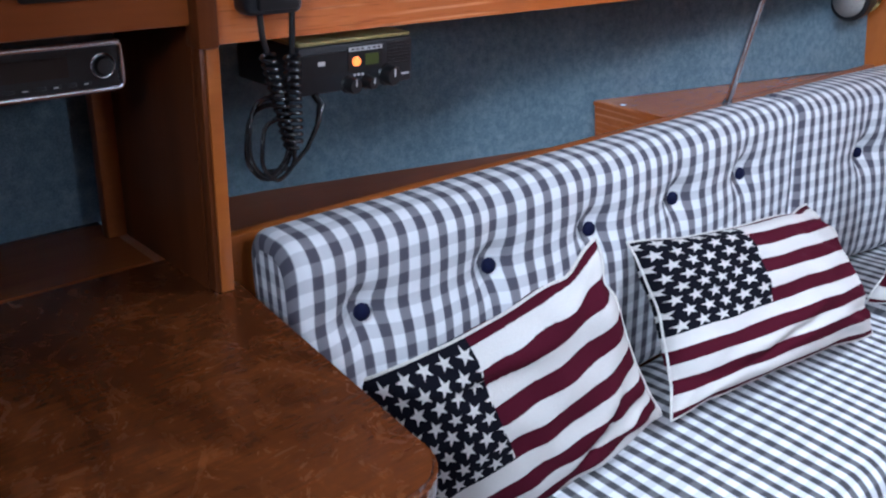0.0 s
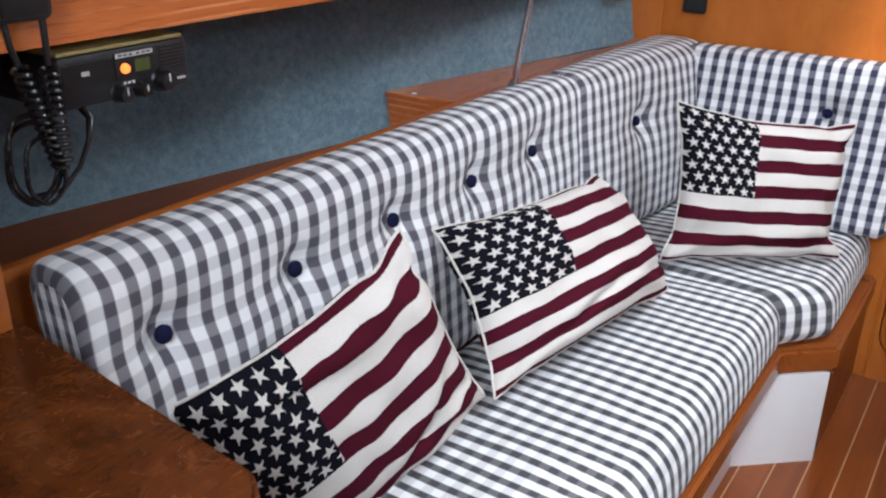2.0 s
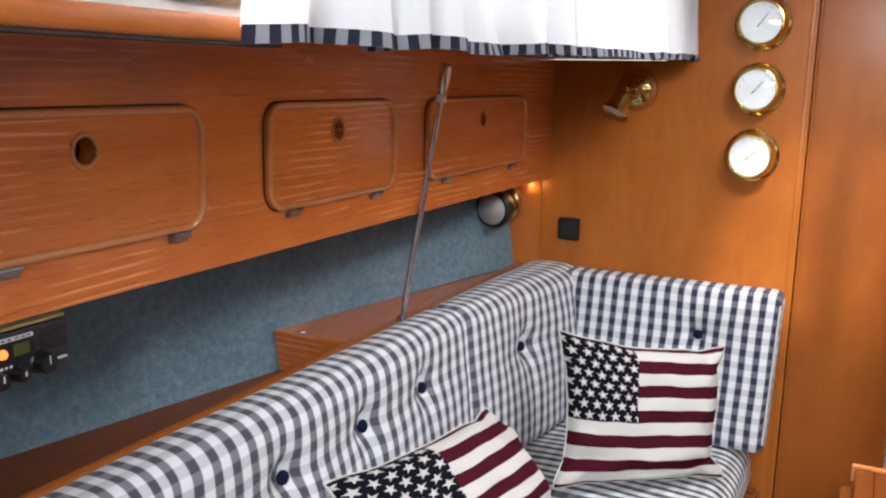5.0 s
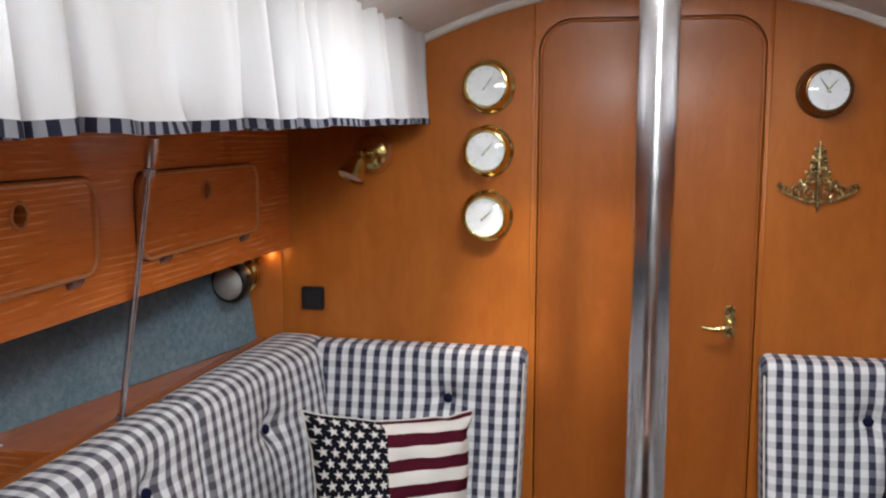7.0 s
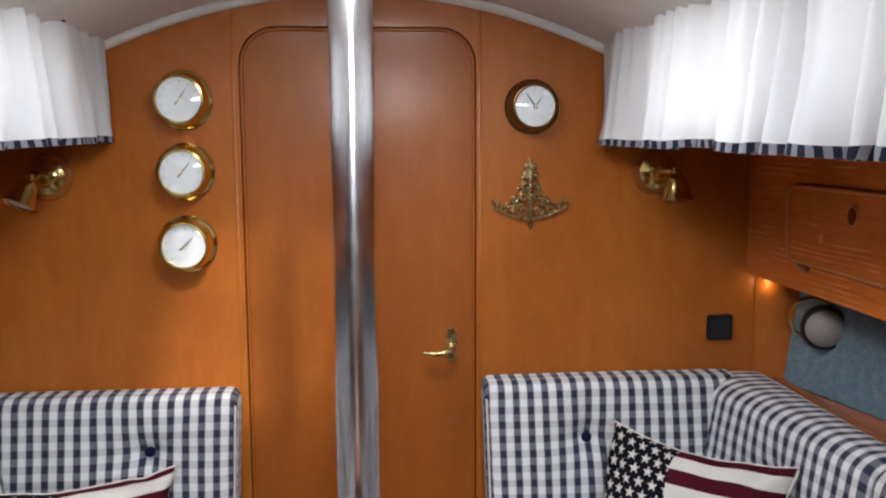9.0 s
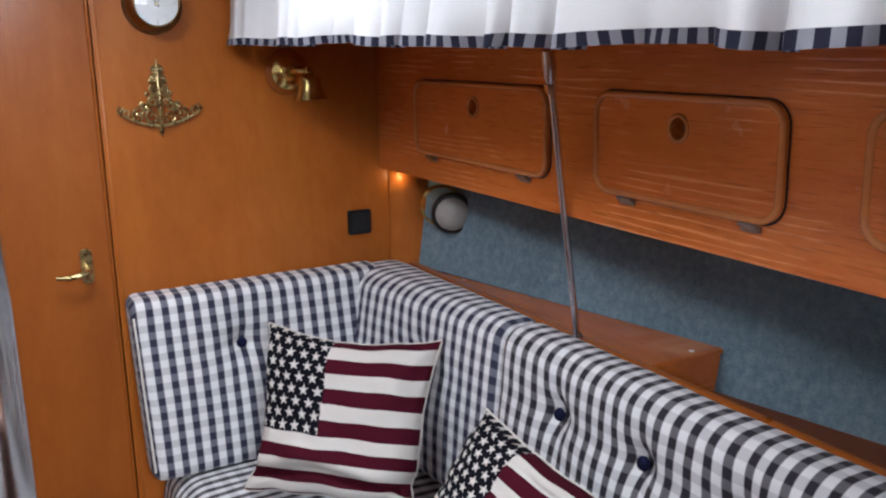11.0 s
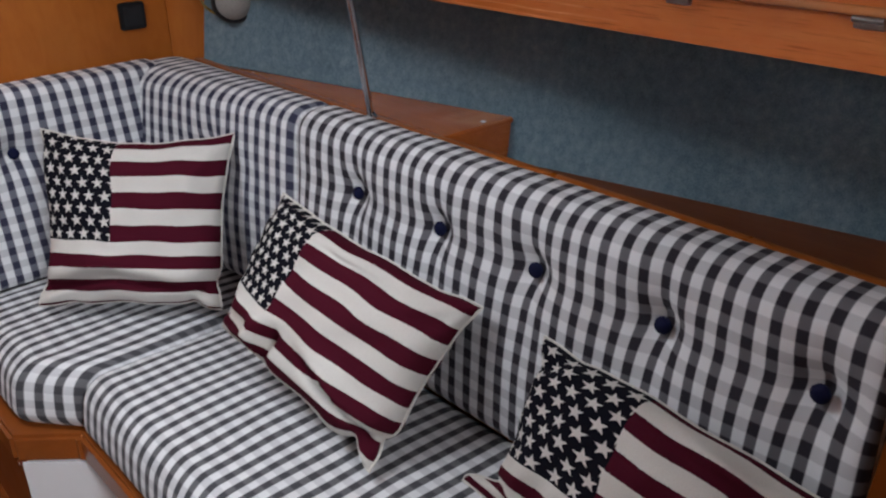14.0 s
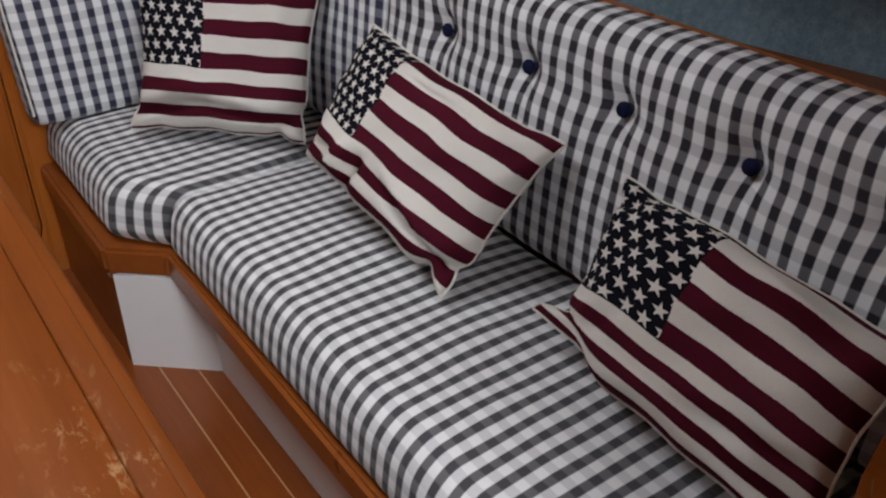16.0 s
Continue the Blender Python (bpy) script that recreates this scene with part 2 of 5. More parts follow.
def flag_cloth():
    """Woven cushion cover: thirteen stripes and a dark field of white stars."""
    n = N("striped_star_cloth")
    uv = n.t.nodes.new("ShaderNodeUVMap")
    sep = n.t.nodes.new("ShaderNodeSeparateXYZ")
    n.link(uv.outputs[0], sep.inputs[0])
    u, v = sep.outputs[0], sep.outputs[1]
    edge = n.math("MULTIPLY", n.math("SUBTRACT", n.noise(n.coords(), 300, 2, 0.6), 0.5), 0.008)
    down = n.math("ADD", n.math("SUBTRACT", 1.0, v), edge)
    stripe = n.math("FRACT", n.math("MULTIPLY", down, 6.5))
    red = n.math("LESS_THAN", stripe, 0.5)
    canton = n.math("MULTIPLY", n.math("LESS_THAN", n.math("ADD", u, edge), 0.415), n.math("LESS_THAN", down, 7 / 13))
    # staggered rows of five-pointed stars
    row = n.math("MULTIPLY", down, 9 / (7 / 13))
    odd = n.math("FLOORED_MODULO", n.math("FLOOR", row), 2.0)
    colm = n.math("ADD", n.math("MULTIPLY", u, 5.4 / 0.415), n.math("MULTIPLY", odd, 0.5))
    x = n.math("SUBTRACT", n.math("FRACT", colm), 0.5)
    y = n.math("MULTIPLY", n.math("SUBTRACT", 0.5, n.math("FRACT", row)), 0.80)
    ang = n.math("ADD", n.math("ARCTAN2", x, y), 2 * math.pi + math.pi / 5 + 0.12)
    rad = n.math("SQRT", n.math("ADD", n.math("MULTIPLY", x, x), n.math("MULTIPLY", y, y)))
    fold = n.math("ABSOLUTE", n.math("SUBTRACT", n.math("FLOORED_MODULO", ang, 2 * math.pi / 5), math.pi / 5))
    px = n.math("MULTIPLY", rad, n.math("COSINE", fold))
    py = n.math("MULTIPLY", rad, n.math("SINE", fold))
    R, r = 0.41, 0.158
    ix, iy = r * math.cos(math.pi / 5), r * math.sin(math.pi / 5)
    nx, ny = iy, R - ix
    c = nx * R
    inside = n.math("LESS_THAN", n.math("ADD", n.math("MULTIPLY", px, nx), n.math("MULTIPLY", py, ny)), c)
    cream = (0.71, 0.68, 0.635)
    col = n.mix(red, cream, (0.072, 0.008, 0.018))
    field = n.mix(inside, (0.008, 0.008, 0.013), cream)
    col = n.mix(canton, col, field)
    weave = n.noise(n.coords(), 520, 2, 0.6)
    col = n.mix(n.math("MULTIPLY", weave, 0.45), col, (0.55, 0.54, 0.54), "MULTIPLY")
    n.bump(weave, 0.35, 0.002)
    return n.set(Base_Color=col, Roughness=0.95, Specular_IOR_Level=0.06)


def curtain_cloth(name, check):
    n = N(name)
    weave = n.noise(n.coords(), 700, 2, 0.6)
    if check:
        uv = n.t.nodes.new("ShaderNodeUVMap")
        sep = n.t.nodes.new("ShaderNodeSeparateXYZ")
        n.link(uv.outputs[0], sep.inputs[0])
        q = n.math("LESS_THAN", n.math("FRACT", n.math("DIVIDE", sep.outputs[0], 0.022)), 0.5)
        col = n.mix(q, (0.24, 0.24, 0.27), (0.022, 0.022, 0.038))
    else:
        col = n.mix(weave, (0.74, 0.74, 0.75), (0.80, 0.80, 0.81))
    n.bump(weave, 0.15, 0.001)
    n.set(Base_Color=col, Roughness=0.9, Specular_IOR_Level=0.1)
    tr = n.t.nodes.new("ShaderNodeBsdfTranslucent")
    n.link(col, tr.inputs[0])
    mx = n.t.nodes.new("ShaderNodeMixShader")
    mx.inputs[0].default_value = 0.15 if check else 0.28
    n.link(n.b.outputs[0], mx.inputs[1])
    n.link(tr.outputs[0], mx.inputs[2])
    n.link(mx.outputs[0], n.t.nodes["Material Output"].inputs[0])
    return n.m


def glass(name):
    n = N(name)
    return n.set(Base_Color=(1, 1, 1), Roughness=0.0, Transmission_Weight=1.0, IOR=1.45)


def glow(name, col, strength):
    n = N(name)
    n.set(Base_Color=col, Emission_Color=col, Emission_Strength=strength)
    return n.m


M["lining"] = carpet()
M["gingham"] = gingham()
M["seatcloth"] = gingham("striped_check_cotton", 0.34, (0.145, 0.144, 0.154), (0.055, 0.054, 0.062))
# same gingham in paler tones: the light on the port backs is in the colour
M["litcloth"] = gingham("lit_gingham_cotton", 0.42, (0.225, 0.220, 0.245), (0.095, 0.091, 0.115))
M["navycloth"] = gingham("navy_gingham_cotton", 0.42, (0.165, 0.169, 0.210), (0.042, 0.044, 0.076))
M["flag"] = flag_cloth()
M["curtain"] = curtain_cloth("white_curtain_cotton", False)
M["hem"] = curtain_cloth("checked_hem_cotton", True)
M["piping"] = plain("cream_piping", (0.66, 0.63, 0.58), 0.9, 0, 0.1, 200)
M["button"] = plain("navy_button", (0.006, 0.008, 0.034), 0.7, 0, 0.2, 90, Specular_IOR_Level=0.12)
M["white"] = plain("white_laminate", (0.74, 0.74, 0.75), 0.3, 0, 0.03, 6)
M["headliner"] = plain("white_headliner", (0.72, 0.70, 0.66), 0.6, 0, 0.04, 12)
M["cream"] = plain("cream_window_frame", (0.66, 0.58, 0.43), 0.4, 0, 0.06, 12)
M["brass"] = plain("polished_brass", (0.68, 0.54, 0.20), 0.18, 1.0, 0.2, 25)
M["old_brass"] = plain("dull_brass", (0.48, 0.38, 0.18), 0.28, 1.0, 0.3, 60)
M["bronze"] = plain("dark_bronze", (0.20, 0.10, 0.035), 0.3, 0.9, 0.2, 30)
M["steel"] = plain("brushed_steel", (0.70, 0.70, 0.72), 0.22, 1.0, 0.08, 40)
M["hinge"] = plain("worn_hinge_metal", (0.34, 0.32, 0.30), 0.3, 1.0, 0.2, 60)
M["dial"] = plain("white_dial", (0.47, 0.48, 0.49), 0.35, 0, 0.04, 20)
M["black"] = plain("black_plastic", (0.009, 0.009, 0.010), 0.4, 0, 0.2, 60)
M["cable"] = plain("glossy_black_cable", (0.008, 0.008, 0.009), 0.22, 0, 0.2, 60)
M["grey"] = plain("dark_grey_plastic", (0.014, 0.015, 0.018), 0.45, 0, 0.15, 80)
M["mesh"] = plain("silver_grille", (0.42, 0.40, 0.37), 0.55, 0.3, 0.15, 300, 0.4)
M["yellowed"] = plain("yellowed_metal", (0.62, 0.55, 0.24), 0.45, 0.2, 0.15, 20)
M["tick"] = plain("grey_scale_print", (0.22, 0.22, 0.23), 0.6, 0, 0.1, 50)
M["ink"] = plain("dark_ink", (0.02, 0.02, 0.022), 0.6, 0, 0.1, 50)
M["print"] = plain("white_print", (0.6, 0.6, 0.6), 0.5, 0, 0.05, 50)
M["gap"] = plain("dark_gap", (0.02, 0.009, 0.005), 0.7, 0, 0.2, 30)
M["void"] = plain("locker_hole_shade", (0.010, 0.006, 0.004), 0.8, 0, 0.2, 30)
M["orange"] = glow("orange_key", (1.0, 0.22, 0.04), 1.2)
M["lcd"] = plain("green_display", (0.07, 0.09, 0.02), 0.3, 0, 0.1, 40)
M["warm"] = glow("warm_bulb", (1.0, 0.62, 0.22), 0.12)
M["glass"] = glass("clear_glass")
M["bulb"] = plain("white_reflector", (0.78, 0.78, 0.80), 0.3, 0, 0.03, 40)
M["screw"] = plain("pale_plug", (0.75, 0.7, 0.62), 0.4, 0, 0.1, 90)


# ---------- builders ----------
def smooth(bm, angle=40):
    for f in bm.faces:
        f.smooth = True
    lim = radians(angle)
    for e in bm.edges:
        if len(e.link_faces) == 2:
            e.smooth = e.calc_face_angle(0) < lim
    return bm


def part(name, bm, mat, parent=None, label=""):
    me = bpy.data.meshes.new(name)
    bm.normal_update()
    bm.to_mesh(me)
    bm.free()
    me.materials.append(mat)
    ob = new(name, me)
    if parent:
        ob.parent = parent
        if parent.type == "EMPTY":
            ob.matrix_parent_inverse = parent.matrix_basis.inverted()
    if label:
        tagged(ob, label)
    return ob


def thing(name, at, label, category, group="", kind=""):
    e = new(name)
    e.empty_display_size = 0.05
    e.matrix_basis = pose(*at)
    return tagged(e, label, category, group, kind)


def box(x0, x1, y0, y1, z0, z1, bevel=0.0, seg=2, bm=None):
    own = bm is None
    b = bmesh.new()
    bmesh.ops.create_cube(b, size=1)
    for v in b.verts:
        v.co = ((x0 + x1) / 2 + v.co.x * abs(x1 - x0), (y0 + y1) / 2 + v.co.y * abs(y1 - y0), (z0 + z1) / 2 + v.co.z * abs(z1 - z0))
    if bevel:
        bmesh.ops.bevel(b, geom=b.edges[:], offset=bevel, segments=seg, affect="EDGES", profile=0.5)
    smooth(b)
    if own:
        return b
    me = bpy.data.meshes.new("tmp")
    b.to_mesh(me)
    b.free()
    bm.from_mesh(me)
    bpy.data.meshes.remove(me)
    return bm


def prism(pts, axis, a, b, bevel=0.0):
    """A polygon in the plane across axis, from a to b."""
    bm = bmesh.new()

    def put(p, h):
        return {"x": (h, p[0], p[1]), "y": (p[0], h, p[1]), "z": (p[0], p[1], h)}[axis]

    f = bm.faces.new([bm.verts.new(put(p, a)) for p in pts])
    g = bmesh.ops.extrude_face_region(bm, geom=[f])["geom"]
    d = Vector(put((0, 0), b - a))
    for v in g:
        if isinstance(v, bmesh.types.BMVert):
            v.co += d
    bmesh.ops.recalc_face_normals(bm, faces=bm.faces)
    if bevel:
        bmesh.ops.bevel(bm, geom=bm.edges[:], offset=bevel, segments=2, affect="EDGES")
    return smooth(bm, 35)


def rounded(x0, x1, y0, y1, r, n=8):
    out = []
    for cx, cy, a0 in ((x1 - r, y1 - r, 0), (x0 + r, y1 - r, 90), (x0 + r, y0 + r, 180), (x1 - r, y0 + r, 270)):
        for i in range(n + 1):
            a = radians(a0 + 90 * i / n)
            out.append((cx + r * math.cos(a), cy + r * math.sin(a)))
    return out


def tube(path, r, closed=False, n=8, cap=True):
    """A round bar along points; r may be a list."""
    bm = bmesh.new()
    pts = [Vector(p) for p in path]
    k = len(pts)
    rings = []
    up = Vector((0.13, 0.31, 0.94)).normalized()
    for i, p in enumerate(pts):
        a = pts[(i - 1) % k] if (closed or i) else p
        b = pts[(i + 1) % k] if (closed or i < k - 1) else p
        d = (b - a).normalized()
        s = d.cross(up)
        if s.length < 1e-3:
            s = d.cross(Vector((1, 0, 0)))
        s.normalize()
        w = s.cross(d).normalized()
        rr = r[i] if isinstance(r, (list, tuple)) else r
        rings.append([bm.verts.new(p + (s * math.cos(t) + w * math.sin(t)) * rr) for t in [2 * math.pi * j / n for j in range(n)]])
    for i in range(k if closed else k - 1):
        A, B = rings[i], rings[(i + 1) % k]
        for j in range(n):
            bm.faces.new((A[j], A[(j + 1) % n], B[(j + 1) % n], B[j]))
    if cap and not closed:
        bm.faces.new(rings[0][::-1])
        bm.faces.new(rings[-1])
    bmesh.ops.recalc_face_normals(bm, faces=bm.faces)
    return smooth(bm, 50)


def lathe(profile, m, n=40):
    """Turns (radius, height) pairs round local z and places them by m."""
    bm = bmesh.new()
    rings = []
    for r, h in profile:
        if r < 1e-6:
            rings.append([bm.verts.new(m @ Vector((0, 0, h)))])
        else:
            rings.append([bm.verts.new(m @ Vector((r * math.cos(2 * math.pi * j / n), r * math.sin(2 * math.pi * j / n), h))) for j in range(n)])
    for A, B in zip(rings, rings[1:]):
        for j in range(n):
            a, b, c, d = A[j % len(A)], A[(j + 1) % len(A)], B[(j + 1) % len(B)], B[j % len(B)]
            q = []
            for v in (a, b, c, d):
                if v not in q:
                    q.append(v)
            if len(q) > 2:
                bm.faces.new(q)
    bmesh.ops.recalc_face_normals(bm, faces=bm.faces)
    return smooth(bm, 35)


def merge(*bms):
    out = bms[0]
    for b in bms[1:]:
        me = bpy.data.meshes.new("tmp")
        b.to_mesh(me)
        b.free()
        out.from_mesh(me)
        bpy.data.meshes.remove(me)
    return out


def structure(name, bm, mat, label, category="wall"):
    return tagged(part(name, bm, mat), label, category, "", "structure")


FLOOR, SEAT, ROOF = 0.10, 0.53, 1.72
AFT = -3.4


def hull_x(y, z):
    """Half breadth of the lined hull side."""
    t = min(1.0, max(0.0, -y / 1.7))
    return 0.985 + 0.40 * t - 0.03 * t * t + 0.15 * (z - 0.90)


def roof_z(x):
    """Underside of the cambered cabin top."""
    return 1.842 - 0.40 * x * x


# ---------- setting ----------
structure("floor", box(-1.1, 1.1, AFT, 0.07, 0.04, FLOOR - 0.004), M["gap"], "dark timber cabin floor bed under the planks", "floor")

# bulkhead with a doorway
DOOR = (-0.263, 0.267, 0.165, 1.753)


def bulkhead():
    bm = bmesh.new()
    top = [(x, roof_z(x) + 0.03) for x in np.linspace(-0.62, 0.62, 25)]
    outer = [(-1.45, 0.02), (-1.45, 1.5), (-0.62, 1.5)] + top + [(0.62, 1.5), (1.45, 1.5), (1.45, 0.02)]
    hole = rounded(DOOR[0] - 0.0025, DOOR[1] + 0.0025, DOOR[2] - 0.0025, DOOR[3] + 0.0025, 0.0825, 10)
    ov = [bm.verts.new((x, 0, z)) for x, z in outer]
    hv = [bm.verts.new((x, 0, z)) for x, z in hole]
    es = [bm.edges.new((ov[i], ov[(i + 1) % len(ov)])) for i in range(len(ov))]
    es += [bm.edges.new((hv[i], hv[(i + 1) % len(hv)])) for i in range(len(hv))]
    bmesh.ops.triangle_fill(bm, use_beauty=True, use_dissolve=False, edges=es)
    g = bmesh.ops.extrude_face_region(bm, geom=bm.faces[:])["geom"]
    for v in g:
        if isinstance(v, bmesh.types.BMVert):
            v.co.y += 0.03
    bmesh.ops.recalc_face_normals(bm, faces=bm.faces)
    return bm


bh = structure("wall_north", bulkhead(), M["bulkhead"], "varnished orange teak veneer bulkhead with a round-cornered doorway")
for s in (-1, 1):
    # vertical cover strip beside the door, proud of the veneer
    part("cover_strip", box(s * 0.2785 - 0.004, s * 0.2785 + 0.004, -0.003, -0.0002, FLOOR, 1.80, 0.0014), M["bulkhead"], bh)

# the door leaf
dr = thing("door_1", (0, 0.01, DOOR[2]), "closed varnished teak door with rounded corners in the bulkhead", "door", "", "structure")
leaf = part("door_leaf", prism(rounded(DOOR[0], DOOR[1], DOOR[2], DOOR[3], 0.08, 10), "y", 0.004, 0.028, 0.003), M["door"], dr)
edge = [(x, 0.0015, z) for x, z in rounded(DOOR[0] + 0.004, DOOR[1] - 0.004, DOOR[2] + 0.004, DOOR[3] - 0.004, 0.078, 10)]
part("edge_bead", tube(edge, 0.0042, True, 8), M["door"], dr)
hp = part("handle_plate", prism(rounded(0.198, 0.222, 0.984, 1.062, 0.0115, 6), "y", -0.008, 0.004, 0.0015), M["old_brass"], dr, "dull brass handle plate")
lever = [(0.21, -0.008, 1.018), (0.21, -0.035, 1.018), (0.205, -0.045, 1.017), (0.19, -0.048, 1.013), (0.165, -0.047, 1.010), (0.143, -0.043, 1.013)]
part("lever", tube(lever, [0.008, 0.0075, 0.0075, 0.007, 0.0055, 0.004], n=10), M["old_brass"], dr, "dull brass lever handle")
for z in (0.997, 1.05):
    part("screw", lathe([(0, 0.0015), (0.004, 0.001), (0.0045, 0)], pose(0.21, -0.008, z, 90), 10), M["bronze"], dr)
# space behind the door is closed
structure("wall_forepeak", box(-0.4, 0.4, 0.05, 0.07, 0.0, 1.84), M["gap"], "dark board closing the space behind the door")

# cabin top
bm = bmesh.new()
xs = np.linspace(-0.66, 0.66, 31)
ys = [0.03, -0.55, -1.05, -2.68, -3.30, AFT]
grid = [[bm.verts.new((x, y, roof_z(x))) for x in xs] for y in ys]
for j in range(5):
    for i in range(30):
        if j in (1, 3) and (9 if j == 1 else 11) < i < (20 if j == 1 else 26):  # hatch and companionway
            continue
        bm.faces.new((grid[j][i], grid[j][i + 1], grid[j + 1][i + 1], grid[j + 1][i]))
g = bmesh.ops.extrude_face_region(bm, geom=bm.faces[:])["geom"]
for v in g:
    if isinstance(v, bmesh.types.BMVert):
        v.co.z += 0.05
bmesh.ops.recalc_face_normals(bm, faces=bm.faces)
structure("ceiling", smooth(bm, 30), M["headliner"], "white cambered cabin headliner with two roof openings", "ceiling")
# white bead between the roof and the bulkhead
arch = [(x, -0.006, roof_z(x) - 0.006) for x in np.linspace(-0.60, 0.60, 25)]
structure("trim_roof", tube(arch, 0.013, n=10), M["headliner"], "white rounded bead where roof meets bulkhead", "trim")
# aft end, out of view; its dark tone is set to cut bounced light
structure("wall_south", merge(box(-1.45, 1.45, AFT - 0.03, AFT, 0.0, 1.5), box(-0.62, 0.62, AFT - 0.03, AFT, 1.5, 1.72)),
          M["darkwood"], "plain dark wooden wall closing the cabin")

# unseen partition, added to block companionway light from the aft starboard settee
structure("wall_galley_shade", merge(box(0.40, 1.30, -2.0, -1.98, 0.901, 1.180), box(0.50, 0.915, -2.0, -1.98, 1.1805, 1.30)), M["bulkhead"], "unseen low wooden partition added to shade the aft starboard settee")
# unseen wall, added to shade the chart corner; dark to cut bounce
structure("wall_chart_shade", merge(box(-1.35, -0.30, -2.66, -2.64, 0.0, 1.50), box(-0.62, -0.30, -2.66, -2.64, 1.50, 1.70)), M["darkwood"], "unseen dark wooden wall added to keep light off the chart corner")

WIN = (-1.885, -0.30, 1.512, 1.70)
for s, side in ((-1, "port"), (1, "starboard")):
    # lined hull side
    bm = bmesh.new()
    ys = np.linspace(0.02, AFT, 30)
    zs = (0.0, 0.4, 0.75, 0.9, 1.05, 1.2, 1.35, 1.5)
    G = [[bm.verts.new((s * hull_x(y, z), y, z)) for z in zs] for y in ys]
    for i in range(len(ys) - 1):
        for j in range(len(zs) - 1):
            bm.faces.new((G[i][j], G[i + 1][j], G[i + 1][j + 1], G[i][j + 1]))
    g = bmesh.ops.extrude_face_region(bm, geom=bm.faces[:])["geom"]
    for v in g:
        if isinstance(v, bmesh.types.BMVert):
            v.co.x += s * 0.03
    bmesh.ops.recalc_face_normals(bm, faces=bm.faces)
    structure("wall_hull_" + side, smooth(bm), M["lining"], "hull side lined with mottled blue-grey carpet")
    # underside of the side deck
    structure("deck_underside_" + side, box(s * 0.6265, s * 1.6, AFT, 0.0, 1.502, 1.508), M["trim"], "wood-faced underside of the side deck", "ceiling")
    # cabin side with a long window
    bm = bmesh.new()
    outer = [(AFT, 1.48), (-1.72, 1.48), (-1.70, 1.506), (0.0, 1.506), (0.0, 1.80), (AFT, 1.80)]
    hole = rounded(*WIN, 0.06, 8)
    ov = [bm.verts.new((s * 0.60, y, z)) for y, z in outer]
    hv = [bm.verts.new((s * 0.60, y, z)) for y, z in hole]
    es = [bm.edges.new((o[i], o[(i + 1) % len(o)])) for o in (ov, hv) for i in range(len(o))]
    bmesh.ops.triangle_fill(bm, use_beauty=True, use_dissolve=False, edges=es)
    g = bmesh.ops.extrude_face_region(bm, geom=bm.faces[:])["geom"]
    for v in g:
        if isinstance(v, bmesh.types.BMVert):
            v.co.x += s * 0.025
    bmesh.ops.recalc_face_normals(bm, faces=bm.faces)
    structure("wall_cabin_" + side, bm, M["headliner"], "white cabin side above the side deck with a window opening")
    w = thing("window_1" if s < 0 else "window_2", (s * 0.6, -1.1, 1.6), "long cabin window in a rounded cream frame", "window", "", "structure")
    fr = [(s * 0.594, y, z) for y, z in rounded(WIN[0] + 0.004, WIN[1] - 0.004, WIN[2] + 0.004, WIN[3] - 0.004, 0.056, 8)]
    part("window_frame", tube(fr, 0.0115, True, 10), M["cream"], w, "cream moulded window frame")
    pane = part("pane", prism(rounded(WIN[0] + 0.002, WIN[1] - 0.002, WIN[2] + 0.002, WIN[3] - 0.002, 0.058, 8), "x", s * 0.610, s * 0.614), M["glass"], w)
    pane.visible_shadow = False
    bl = [(s * 0.603, y, WIN[2] + 0.022) for y in (WIN[0] + 0.03, WIN[1] - 0.03)]
    part("inner_rim", tube(bl, 0.0022, n=6), M["grey"], w)
    # wooden rail under the window
    rail = structure("trim_window_" + side, box(s * 0.572, s * 0.5995, -2.2, -1.70, 1.474, 1.494, 0.006, 3), M["trim"], "varnished wooden rail below the cabin window", "trim")
    part("shadow_groove", box(s * 0.576, s * 0.60, -2.2, -1.70, 1.4715, 1.4737), M["gap"], rail)

# cabin sole: planks with pale inlays, each a piece of its own
sole = structure("sole_planks", box(-0.9, 0.9, -3.3, 0.0, FLOOR - 0.0035, FLOOR - 0.001), M["holly"], "dark varnished floor planks with pale inlay lines", "floor")
for i in range(-12, 13):
    x = i * 0.0655 - 0.012
    part("plank", box(x - 0.0312, x + 0.0312, -2.9, -0.002, FLOOR - 0.0008, FLOOR + 0.0008, 0.0006, 1), M["sole"], sole)


# ---------- built-in furniture ----------
def plate(outer, holes, x0, x1):
    """A board in the plane across x with openings through it."""
    bm = bmesh.new()
    es = []
    for loop in [outer] + holes:
        vs = [bm.verts.new((x0, y, z)) for y, z in loop]
        es += [bm.edges.new((vs[i], vs[(i + 1) % len(vs)])) for i in range(len(vs))]
    bmesh.ops.triangle_fill(bm, use_beauty=True, use_dissolve=False, edges=es)
    g = bmesh.ops.extrude_face_region(bm, geom=bm.faces[:])["geom"]
    for v in g:
        if isinstance(v, bmesh.types.BMVert):
            v.co.x += x1 - x0
    bmesh.ops.recalc_face_normals(bm, faces=bm.faces)
    return smooth(bm, 35)


def ring_pts(cy, cz, r, n=20):
    return [(cy + r * math.cos(2 * math.pi * i / n), cz + r * math.sin(2 * math.pi * i / n)) for i in range(n)]


